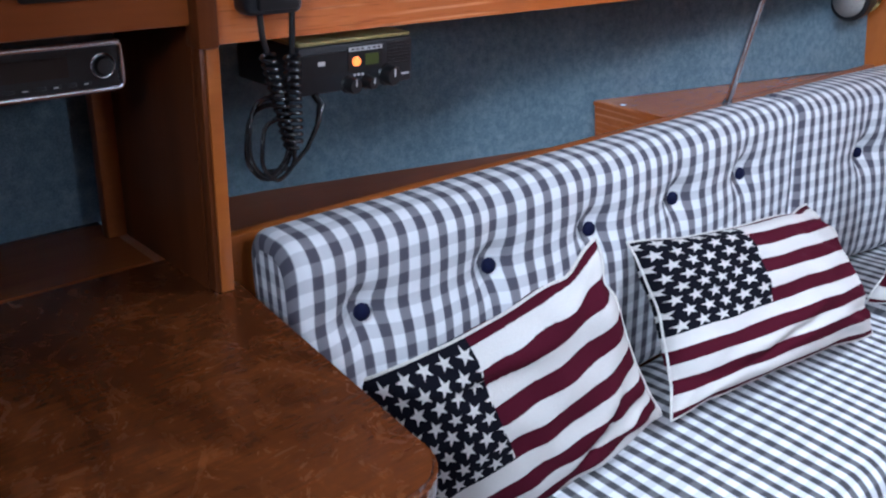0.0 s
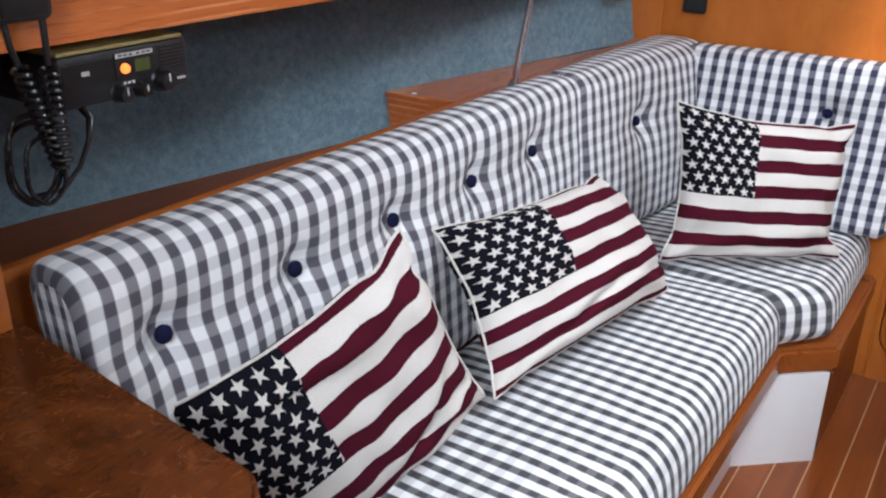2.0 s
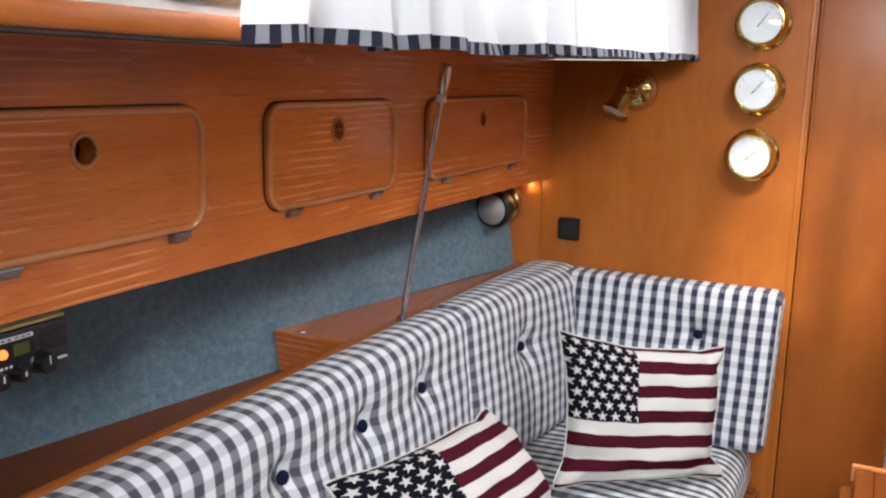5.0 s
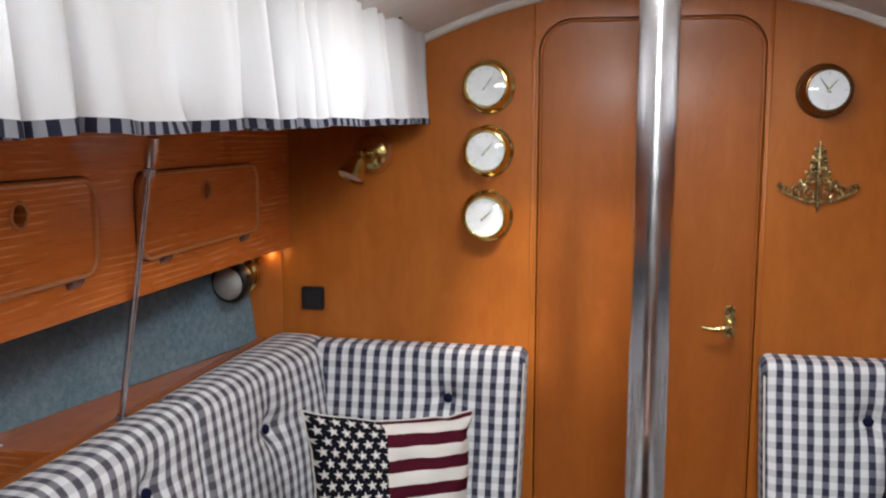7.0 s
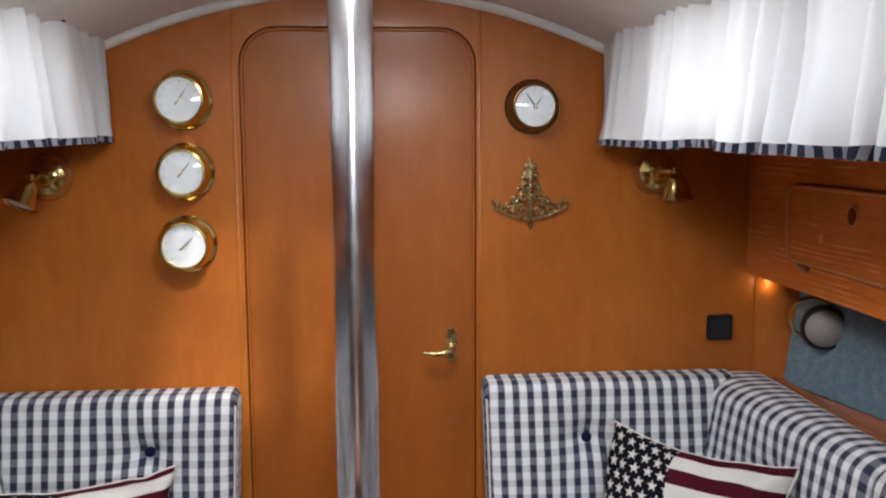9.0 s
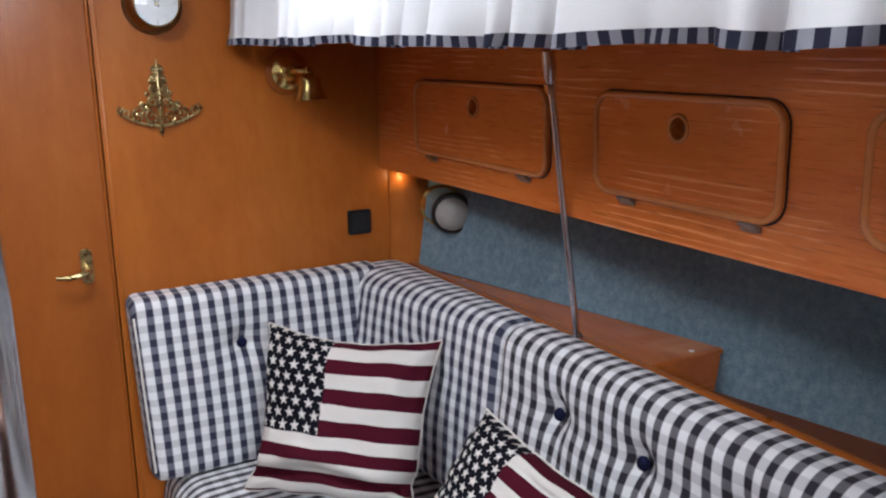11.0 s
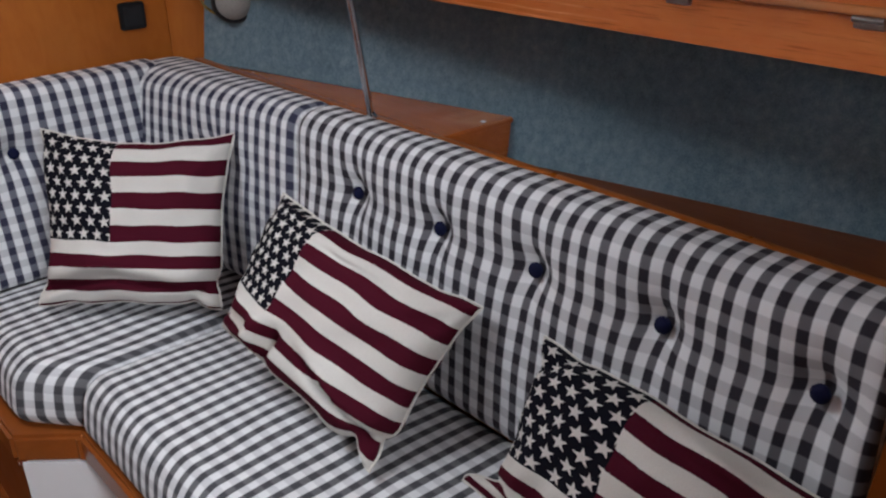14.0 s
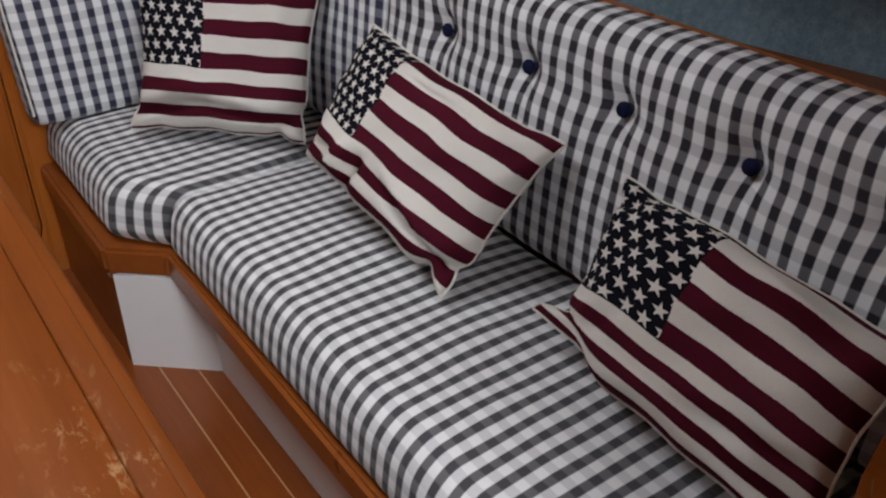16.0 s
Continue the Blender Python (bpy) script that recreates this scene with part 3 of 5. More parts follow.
def settee_base(s):
    t = thing("settee_base", (s * 0.7, -0.9, FLOOR), "built-in settee base with white laminate panels and wooden nosing", "settee", "settees")
    part("front_panel", box(s * 0.455, s * 0.475, -1.93, -0.58, FLOOR, 0.336), M["white"], t, "white laminate front panel")
    part("side_panel", box(s * 0.306, s * 0.326, -0.468, -0.004, FLOOR, 0.336), M["shelf"], t, "brown wooden side panel by the door")
    pts = [(s * 0.305, -0.470), (s * 0.457, -0.603), (s * 0.470, -0.588), (s * 0.318, -0.455)]
    part("corner_panel", prism(pts, "z", FLOOR, 0.335), M["white"], t, "white diagonal corner panel")
    a = [(0.296, -0.004), (0.296, -0.462), (0.396, -0.548), (0.396, -1.93)]
    b = [(0.50, -1.93), (0.50, -0.50), (0.40, -0.42), (0.40, -0.004)]
    part("nosing", prism([(s * x, y) for x, y in a + b], "z", 0.336, 0.396, 0.008), M["nosing"], t, "rounded varnished wooden nosing")
    part("bearer", prism([(s * x, y) for x, y in ((0.41, -0.004), (0.41, -0.42), (0.51, -0.50), (0.51, -1.93), (0.99, -1.93), (0.99, -0.004))], "z", 0.37, 0.394), M["shelf"], t)
    part("screw_cap", lathe([(0, 0.003), (0.006, 0.002), (0.007, 0)], pose(s * 0.306, -0.435, 0.315, 0, -s * 90), 12), M["steel"], t)
    part("back_board", box(s * 0.982, s * 1.002, -1.905, -0.004, 0.39, 0.935, 0.004), M["trim"], t, "wooden back board with a pale rounded top edge")
    hx = [(s * (hull_x(y, 0.82) + 0.01), y) for y in np.linspace(-0.004, -1.905, 12)]
    part("shelf", prism([(s * 1.002, -0.004)] + hx + [(s * 1.002, -1.905)], "z", 0.815, 0.84), M["shelf"], t, "dark wooden shelf behind the backrest")
    return t


def chainplate_box(s):
    t = thing("chainplate_cover", (s * 1.08, -0.45, 0.84), "varnished wooden box on the shelf beside the hull", "box", "chainplate covers")
    hx = [(s * (hull_x(y, 0.88) + 0.004), y) for y in np.linspace(-0.004, -0.905, 8)]
    part("body", prism([(s * 1.003, -0.004)] + hx + [(s * 1.003, -0.905)], "z", 0.8402, 0.9135), M["locker"], t)
    hx = [(s * (hull_x(y, 0.92) - 0.002), y) for y in np.linspace(-0.004, -0.912, 8)]
    part("lid", prism([(s * 0.990, -0.004)] + hx + [(s * 0.990, -0.912)], "z", 0.9136, 0.926, 0.003), M["locker"], t)
    part("plug", lathe([(0, 0.0012), (0.005, 0.001), (0.0055, 0)], pose(s * 1.128, -0.894, 0.926), 12), M["screw"], t, "pale round plug")
    return t


def tie_rod(s):
    t = thing("tie_rod", (s * 1.0, -0.742, 0.926), "stainless steel tie rod from box to deck", "rod", "tie rods")
    a, b = Vector((s * 0.982, -0.745, 0.926)), Vector((s * 0.852, -0.832, 1.412))
    d = (b - a).normalized()
    part("rod", tube([a, b], 0.0066, n=12), M["steel"], t)
    part("foot", tube([a - d * 0.001, a + d * 0.012, a + d * 0.022], [0.012, 0.011, 0.0075], n=12), M["steel"], t)
    part("turnbuckle", tube([b - d * 0.010, b - d * 0.008, b + d * 0.006, b + d * 0.008], [0.007, 0.011, 0.011, 0.008], n=6), M["steel"], t)
    part("fork", tube([b + d * 0.008, b + d * 0.02, b + d * 0.035, b + d * 0.062], [0.008, 0.0105, 0.0125, 0.011], n=10), M["steel"], t)
    return t


DOORS = ((-1.79, -1.395), (-1.255, -0.872), (-0.738, -0.222))
HINGES = ((-1.72, -1.46), (-1.205, -0.952), (-0.660, -0.295))


def locker(s):
    t = thing("wall_locker", (s * 0.93, -0.95, 1.18), "varnished teak wall locker with three round-cornered doors", "locker", "wall lockers")
    y0 = -1.925 if s < 0 else -2.6
    sh = -0.028 if s < 0 else 0.0
    low = 1.181 if s < 0 else 1.187
    base = DOORS if s < 0 else ((-1.735, -1.372),) + DOORS[1:]
    doors = [(a + sh, b + sh * (0.3 if i == 2 else 1)) for i, (a, b) in enumerate(base)]
    hinges = [(a + sh * 0.4, b + sh * 0.4) for a, b in (HINGES if s < 0 else ((-1.665, -1.442),) + HINGES[1:])]
    holes = [ring_pts((a + b) / 2, 1.358, 0.0165) for a, b in doors]
    part("face", plate([(y0, low), (-0.004, low - 0.004), (-0.004, 1.501), (y0, 1.501)], holes, s * 0.92, s * 0.938), M["locker"], t)
    part("bottom", box(s * 0.9385, s * 1.30, y0, -0.004, 1.182, 1.196), M["shelf"], t)
    # near-black sheet; its colour stands in for the shade inside the finger holes
    part("lining", box(s * 0.975, s * 0.985, y0, -0.004, 1.197, 1.47), M["void"], t)
    for (a, b), hs in zip(doors, hinges):
        z0, z1 = 1.243, 1.406
        d = part("locker_door", plate(rounded(a, b, z0, z1, 0.034, 8), [ring_pts((a + b) / 2, 1.358, 0.0165)], s * 0.9125, s * 0.9195), M["locker"], t)
        lip = [(s * 0.9115, y, z) for y, z in rounded(a + 0.004, b - 0.004, z0 + 0.004, z1 - 0.004, 0.031, 8)]
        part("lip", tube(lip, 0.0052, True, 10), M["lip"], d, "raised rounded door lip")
        # thin dark bead that draws the door's shadow line on the face
        gap = [(s * 0.9192, y, z) for y, z in rounded(a - 0.0015, b + 0.0015, z0 - 0.0015, z1 + 0.0015, 0.036, 8)]
        part("shadow_line", tube(gap, 0.0016, True, 6), M["gap"], d)
        rg = [(s * 0.912, y, z) for y, z in ring_pts((a + b) / 2, 1.358, 0.0188)]
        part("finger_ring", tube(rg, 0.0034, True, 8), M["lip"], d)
        for y in hs:
            hb = box(s * 0.9125, s * 0.9198, y - 0.016, y + 0.016, z0 - 0.014, z0 - 0.005, 0.002)
            part("hinge", merge(hb, tube([(s * 0.9105, y - 0.016, z0 - 0.004), (s * 0.9105, y + 0.016, z0 - 0.004)], 0.0036, n=8)), M["hinge"], d)
    return t


def knee(s):
    pts = [(s * 0.944, -0.003), (s * 0.944, -0.006), (s * 1.004, -0.046), (s * 1.30, -0.046), (s * 1.30, -0.003)]
    t = tagged(part("corner_post", prism(pts, "z", 0.927, 1.1795), M["bulkhead"]), "varnished wooden filler panel in the bulkhead corner", "panel", "corner panels")
    f = thing("corner_lamp", (s * 0.972, -0.05, 1.17), "tiny warm lamp under the wall locker", "lamp", "corner lamps")
    part("lamp_body", lathe([(0, 0.0), (0.006, 0.0), (0.006, 0.010), (0, 0.010)], pose(s * 0.956, -0.030, 1.1695), 14), M["brass"], f)
    part("bulb", lathe([(0, -0.004), (0.003, -0.003), (0.004, 0)], pose(s * 0.956, -0.030, 1.1693), 12), M["warm"], f)
    return t


# ---------- cushions ----------
def lerp_axis(a, b, step):
    n = max(1, int(math.ceil(abs(b - a) / step)))
    return [a + (b - a) * i / n for i in range(n)]


def section(T, H, r, step=0.016):
    """Points round a rounded rectangle, back bottom first, with the length run."""
    arc = lambda cx, cy, a0: [(cx + r * math.cos(radians(a0 + 15 * i)), cy + r * math.sin(radians(a0 + 15 * i))) for i in range(6)]
    pts = [(r + x, 0) for x in lerp_axis(0, T - 2 * r, step)] + arc(T - r, r, -90)
    pts += [(T, y) for y in lerp_axis(r, H - r, step)] + arc(T - r, H - r, 0)
    pts += [(x, H) for x in lerp_axis(T - r, r, step)] + arc(r, H - r, 90)
    pts += [(0, y) for y in lerp_axis(H - r, r, step * 4)] + arc(r, r, 180)
    run, out = 0.0, []
    for i, p in enumerate(pts):
        if i:
            run += math.dist(p, pts[i - 1])
        out.append((*p, run))
    return out


def cushion_mesh(L, H, T, r, place, dimples=(), bulge=0.012, seed=0, rough=0.004, v0=0.0, ends=1.0, along=lambda u: u):
    """A padded slab: place(u, p, q) gives the world point for length, depth and height."""
    bm = bmesh.new()
    uvl = bm.loops.layers.uv.new("UVMap")
    hmax = H(0.0) if callable(H) else H
    sec = section(T, hmax, r)
    re = r * ends
    us = [re * (1 - math.cos(radians(a))) for a in (0, 18, 36, 54, 72)]
    us = us + [re + (L - 2 * re) * i / max(2, int(L / 0.014)) for i in range(max(2, int(L / 0.014)) + 1)] + [L - x for x in reversed(us)]
    rings = []
    for u in us:
        e = min(u, L - u)
        inset = 0.0 if e >= re else re - math.sqrt(max(0.0, re * re - (re - e) ** 2))
        h = H(u) if callable(H) else H
        ring = []
        for p, q, run in sec:
            pp = T / 2 + (p - T / 2) * (T - 2 * inset) / T
            qq = (q / hmax) * h
            qq = h / 2 + (qq - h / 2) * (h - 2 * inset) / h
            w = max(0.0, min(1.0, (p / T - 0.45) / 0.45))
            w = w * w * (3 - 2 * w)
            uu = u
            d = bulge * math.sin(math.pi * min(1, max(0, u / L))) ** 0.5 * math.sin(math.pi * min(1, max(0, q / hmax))) ** 0.7
            for (bu, bq) in dimples:
                du, dq = u - bu, qq - bq
                rr = du * du + dq * dq
                d -= 0.022 * math.exp(-rr / 0.0011) + 0.008 * math.exp(-rr / 0.008)
                d -= 0.006 * math.exp(-du * du / 0.00045) * math.exp(-dq * dq / 0.012)
                d -= 0.006 * math.exp(-dq * dq / 0.0008) * math.exp(-du * du / 0.02)
                pull = 0.13 * math.exp(-rr / 0.004)
                uu -= du * pull * w
                qq -= dq * pull * w
            v = noise.noise(Vector((u * 9 + seed, q * 5, seed * 1.7))) * rough + noise.noise(Vector((u * 26, q * 9 + seed, 3.1))) * rough * 0.5
            soft = noise.noise(Vector((u * 7, seed + q * 7, p * 7))) * rough * 0.5
            x = place(uu, pp + w * (d + v) * (1 if e > re else e / re), qq + soft)
            ring.append((bm.verts.new(x), along(u), run + v0))
        rings.append(ring)
    k = len(sec)
    total = sec[-1][2] + math.dist(sec[-1][:2], sec[0][:2])
    for A, B in zip(rings, rings[1:]):
        for j in range(k):
            j2 = (j + 1) % k
            f = bm.faces.new((A[j][0], A[j2][0], B[j2][0], B[j][0]))
            for lp, (vv, u, v), wrap in zip(f.loops, (A[j], A[j2], B[j2], B[j]), (0, 1, 1, 0)):
                lp[uvl].uv = (u, v + (total if wrap and j2 == 0 else 0))
    for R in (rings[0], rings[-1]):
        f = bm.faces.new([a[0] for a in R])
        for lp, (p, q, run) in zip(f.loops, sec):
            lp[uvl].uv = (p, q)
    bmesh.ops.recalc_face_normals(bm, faces=bm.faces)
    for f in bm.faces:
        f.smooth = True
    return bm


def button_at(m, t):
    b = part("button", lathe([(0, 0.009), (0.006, 0.0083), (0.0100, 0.006), (0.0122, 0.002), (0.0115, -0.003), (0, -0.004)], m, 20), M["button"], t, "navy covered button")
    return b


BACK_Z, BACK_H, BACK_T = 0.535, 0.415, 0.105


def back_place(s, y0, turn=0.0):
    """turn: how far the forward end comes inboard."""
    return lambda u, p, q: Vector((s * (0.980 - p * (1 + turn * 7 * max(0.0, u / 0.62) ** 1.4) - 0.045 * (1 - q / BACK_H)), y0 + u, BACK_Z + q))


def back_cushion(name, s, y0, y1, buttons, label, seed, turn=0.0):
    t = thing(name, (s * 0.92, (y0 + y1) / 2, BACK_Z), label, "cushion", "back cushions")
    pl = back_place(s, y0, turn)
    dim = [(y - y0, z - BACK_Z) for y, z in buttons]
    if turn:
        # port side takes the paler copy that has the light in its colour
        along, cloth = (lambda u: u), M["litcloth" if s < 0 else "navycloth"]
    else:
        # each button sits on a dark stripe, six or seven checks apart
        at = [0.44 + c for c in ((0, 7, 13, 20, 26) if s < 0 else (0, 7, 14, 20, 27))]
        us = [u for u, q in dim]
        us, at = [us[0] - 0.14, *us, us[-1] + 0.28], [at[0] - 4, *at, at[-1] + 8]
        along, cloth = (lambda u: float(np.interp(u, us, at)) * PERIOD), M["litcloth" if s < 0 else "gingham"]
    part("padding", cushion_mesh(y1 - y0, BACK_H, BACK_T, 0.038, pl, dim, 0.012, seed, ends=0.55, along=along), cloth, t)
    for u, q in dim:
        c = pl(u, BACK_T - 0.014, q)
        button_at(Matrix.Translation(c) @ pose(0, 0, 0, 0, -s * 84, 0), t)
    return t


def bulkhead_cushion(s):
    t = thing("back_cushion", (s * 0.58, -0.06, BACK_Z), "blue and white gingham back cushion against the bulkhead", "cushion", "back cushions")
    L = 0.605
    pl = lambda u, p, q: Vector((s * (0.276 + u + 0.012 * (1 - q / BACK_H)), -0.006 - p - 0.035 * (1 - q / BACK_H), BACK_Z + q))
    dim = [(0.192, 0.816 - BACK_Z)] if s < 0 else [(0.234, 0.820 - BACK_Z)]
    part("padding", cushion_mesh(L, 0.406 if s < 0 else 0.419, 0.095, 0.024, pl, dim, 0.010, 5 + s, along=lambda u: u + (0.16 if s < 0 else 0.32) * PERIOD), M["navycloth"], t)
    c = pl(dim[0][0], 0.095 - 0.016, dim[0][1])
    button_at(Matrix.Translation(c) @ pose(0, 0, 0, 84, 0, 0), t)
    seam = [pl(0.004, 0.09 - 0.0 * i, 0.03 + 0.352 * i / 10) + Vector((0, -0.004 - 0.002 * math.sin(i), 0)) for i in range(11)]
    part("piping", tube(seam, 0.0028, n=6), M["piping"], t, "pale piping on the edge")
    return t


def seat_cushion(s, forward):
    if forward:
        t = thing("seat_cushion", (s * 0.6, -0.28, 0.396), "grey and white checked corner seat cushion", "cushion", "seat cushions")
        H = lambda u: 0.56 if u > 0.115 else 0.56 - (0.115 - u) * 0.85
        y0, L, H0 = -0.566, 0.562, 0.56
        front = 0.318
    else:
        t = thing("seat_cushion", (s * 0.64, -1.2, 0.396), "long grey and white checked settee seat cushion", "cushion", "seat cushions")
        H = 0.478
        y0, L, H0 = (-1.915, 1.345, 0.478) if s < 0 else (-1.80, 1.230, 0.478)
        front = 0.398
    back = front + H0
    pl = lambda u, p, q: Vector((s * (back - q + 0.020 * (p / 0.13) ** 2 * (q / H0) ** 3), y0 + u, 0.3965 + p))
    part("padding", cushion_mesh(L, H, 0.13, 0.042, pl, (), 0.012, 11 + s + forward * 4, 0.005, ends=0.5, along=lambda u: u * 1.08), M["seatcloth"], t)
    return t


def pillow(corners, field, seed, label, ears=(), thick=0.055, sag=0.016, folds=(), last=0.96, first=0.052):
    """A slack scatter cushion between its top left, top right, bottom right and bottom left corners.
    field: how far the starred field reaches along and down; first, last: how much of the stripes shows before the cover turns under."""
    tl, tr, br, bl = [Vector(p) for p in corners]
    c = (tl + tr + br + bl) / 4
    X = (tr + br - tl - bl).normalized()
    Y = tl + tr - bl - br
    h = Y.length / 2
    w = (tr + br - tl - bl).length / 2
    Y = (Y - X * Y.dot(X)).normalized()
    Z = X.cross(Y)
    t = thing("scatter_cushion", (c.x, c.y, c.z - h / 2), label, "cushion", "scatter cushions")
    n = 36

    def point(a, b, side):
        # a, b in -1..1
        pinch = 1 - 0.085 * (1 - b * b) * abs(a) ** 3
        pinch2 = 1 - 0.085 * (1 - a * a) * abs(b) ** 3
        x, y = a * w / 2 * 1.02 * pinch, b * h / 2 * pinch2 - sag * (1 - a * a) * (0.5 + 0.5 * b) ** 2
        fat = ((1 - a ** 4) * (1 - b ** 4)) ** 0.5
        k = fat * thick * (1 + 0.16 * noise.noise(Vector((a * 1.6 + seed, b * 1.6, 0.4))))
        k += 0.009 * noise.noise(Vector((a * 4 + seed, b * 4, 2.0))) * fat ** 0.5
        for ca, cb_ in ((-1, -1), (1, -1), (-1, 1), (1, 1)):
            da, db = a - ca, b - cb_
            dist = math.hypot(da, db)
            k += 0.006 * math.sin(9 * math.atan2(db, da) + seed * 2.1) * math.exp(-((dist - 0.45) / 0.28) ** 2) * fat ** 0.4
        # a slack fold along the foot
        k -= 0.010 * math.exp(-((b + 0.66 + 0.10 * math.sin(2.4 * a + seed)) / 0.07) ** 2) * (0.4 + 0.6 * abs(a))
        for ea, eb, amt, *_ in ears:
            # a pinch behind the loose corner
            neck = math.exp(-((math.hypot(a - ea, b - eb) - 0.32) / 0.12) ** 2) * min(1.0, abs(amt) / 0.03)
            k *= 1 - 0.6 * neck
            x -= ea * 0.018 * neck * abs(a) ** 4
            y -= eb * 0.018 * neck * abs(b) ** 4
        for fa, fb, ang, ln, depth in folds:
            ca, sa = math.cos(radians(ang)), math.sin(radians(ang))
            p, q = (a - fa) * ca + (b - fb) * sa, (b - fb) * ca - (a - fa) * sa
            k += depth * math.exp(-(p / ln) ** 2) * (0.9 * math.exp(-((q - 0.14) / 0.10) ** 2) - 1.3 * math.exp(-(q / 0.055) ** 2)) * fat ** 0.5
        z = side * k - 0.012 * (a * a + b * b - 1.7)
        for ea, eb, amt, *way in ears:
            g = math.exp(-((a - ea) ** 2 + (b - eb) ** 2) / 0.05)
            z += amt * g
            if way:
                g2 = math.exp(-((a - ea) ** 2 + (b - eb) ** 2) / 0.11)
                x += way[0] * w * g2
                y += way[1] * h * g2
            x -= ea * 0.25 * abs(amt) * g
            y -= eb * 0.25 * abs(amt) * g
        wave = 0.004 * noise.noise(Vector((a * 3 + seed, b * 3, 7)))
        p, q = 0.5 + (x + wave) / w, 0.5 - (y + wave) / h
        return tl * ((1 - p) * (1 - q)) + tr * (p * (1 - q)) + br * (p * q) + bl * ((1 - p) * q) + Z * z

    def cloth(a, b):
        p, q = (a + 1) / 2, (1 - b) / 2
        fu, fv = field
        u = p / fu * 0.415 if p < fu else 0.415 + (p - fu) / (1 - fu) * 0.585
        mid = 7 / 13
        v = first + q / fv * (mid - first) if q < fv else mid + (q - fv) / (1 - fv) * (last - mid)
        return u, 1 - v


    bm = bmesh.new()
    uvl = bm.loops.layers.uv.new("UVMap")
    ax = [-math.cos(math.pi * i / n) * 0.5 - (1 - 2 * i / n) * 0.5 for i in range(n + 1)]
    rim = {}
    for side in (1, -1):
        g = []
        for i, a in enumerate(ax):
            row = []
            for j, b in enumerate(ax):
                if i in (0, n) or j in (0, n):
                    if (i, j) not in rim:
                        rim[(i, j)] = bm.verts.new(point(a, b, 0))
                    row.append(rim[(i, j)])
                else:
                    row.append(bm.verts.new(point(a, b, side)))
            g.append(row)
        for i in range(n):
            for j in range(n):
                q = [(i, j), (i + 1, j), (i + 1, j + 1), (i, j + 1)]
                if side < 0:
                    q = q[::-1]
                f = bm.faces.new([g[k][l] for k, l in q])
                f.smooth = True
                for lp, (k, l) in zip(f.loops, q):
                    lp[uvl].uv = cloth(ax[k], ax[l])
    loop = [(i, 0) for i in range(n)] + [(n, j) for j in range(n)] + [(i, n) for i in range(n, 0, -1)] + [(0, j) for j in range(n, 0, -1)]
    path = [rim[k].co.copy() for k in loop]
    part("cover", bm, M["flag"], t)
    part("piping", tube(path, 0.0026, True, 6), M["piping"], t, "cream piping round the edge")
    return t


for s in (-1, 1):
    settee_base(s)
    chainplate_box(s)
    tie_rod(s)
    locker(s)
    knee(s)
    seat_cushion(s, 0)
    seat_cushion(s, 1)
    ys = (-1.767, -1.537, -1.308, -1.073, -0.845) if s < 0 else (-1.700, -1.488, -1.266, -1.056, -0.835)
    back_cushion("back_cushion", s, -1.872 if s < 0 else -1.772, -0.648, [(y, 0.836) for y in ys], "long tufted grey and white checked settee back cushion", 2 + s)
    back_cushion("back_cushion", s, -0.644, -0.020, [(-0.363, 0.797)], "checked corner back cushion with one navy button", 7 + s, 0.10)
    bulkhead_cushion(s)

pillow(((-0.706, -0.496, 0.893), (-0.389, -0.246, 0.84), (-0.386, -0.332, 0.531), (-0.667, -0.563, 0.547)), (0.405, 0.54), 1, "square striped and starred cushion leaning in the settee corner", [(1, 1, 0.012), (-1, -1, 0.006, -0.05, 0.0), (1, -1, 0.012, 0.09, 0.02)], sag=0.010, folds=((0.3, -0.72, 8, 0.5, 0.012),), last=0.95)
pillow(((-0.845, -1.233, 0.804), (-0.761, -0.762, 0.797), (-0.597, -0.759, 0.573), (-0.683, -1.298, 0.567)), (0.42, 0.56), 2, "square striped and starred cushion leaning on the backrest", [(1, 1, -0.015), (-1, -1, 0.006)], sag=0.006, folds=((-0.1, -0.6, 20, 0.5, 0.016), (0.55, 0.55, -50, 0.3, 0.012)))
pillow(((-0.858, -1.788, 0.749), (-0.712, -1.497, 0.916), (-0.662, -1.372, 0.617), (-0.813, -1.671, 0.39)), (0.41, 0.57), 3, "striped and starred cushion tilted beside the dark table", [(1, 1, -0.018)], sag=0.0, folds=((0.5, -0.5, 40, 0.4, 0.012), (-0.2, 0.6, -10, 0.5, 0.010)), thick=0.036, last=0.93)
pillow(((0.55, -0.204, 0.891), (0.834, -0.468, 0.876), (0.719, -0.562, 0.547), (0.463, -0.324, 0.559)), (0.43, 0.615), 4, "square striped and starred cushion upright in the corner", [(1, -1, 0.02), (-1, -1, 0.008, -0.07, 0.0)], sag=0.012, folds=((0.2, -0.70, -8, 0.6, 0.030), (-0.6, -0.72, 14, 0.4, 0.024)), last=0.94, first=0.028)
pillow(((0.748, -0.795, 0.859), (0.818, -1.214, 0.778), (0.64, -1.174, 0.533), (0.605, -0.787, 0.65)), (0.32, 0.62), 5, "striped and starred cushion slumped against the backrest", [(1, -1, 0.035), (1, 1, 0.006)], sag=0.0, folds=((-0.30, -0.62, 80, 0.26, 0.036), (0.45, -0.60, -24, 0.35, 0.034), (0.1, 0.7, -6, 0.4, 0.010)), last=0.9, first=0.028)
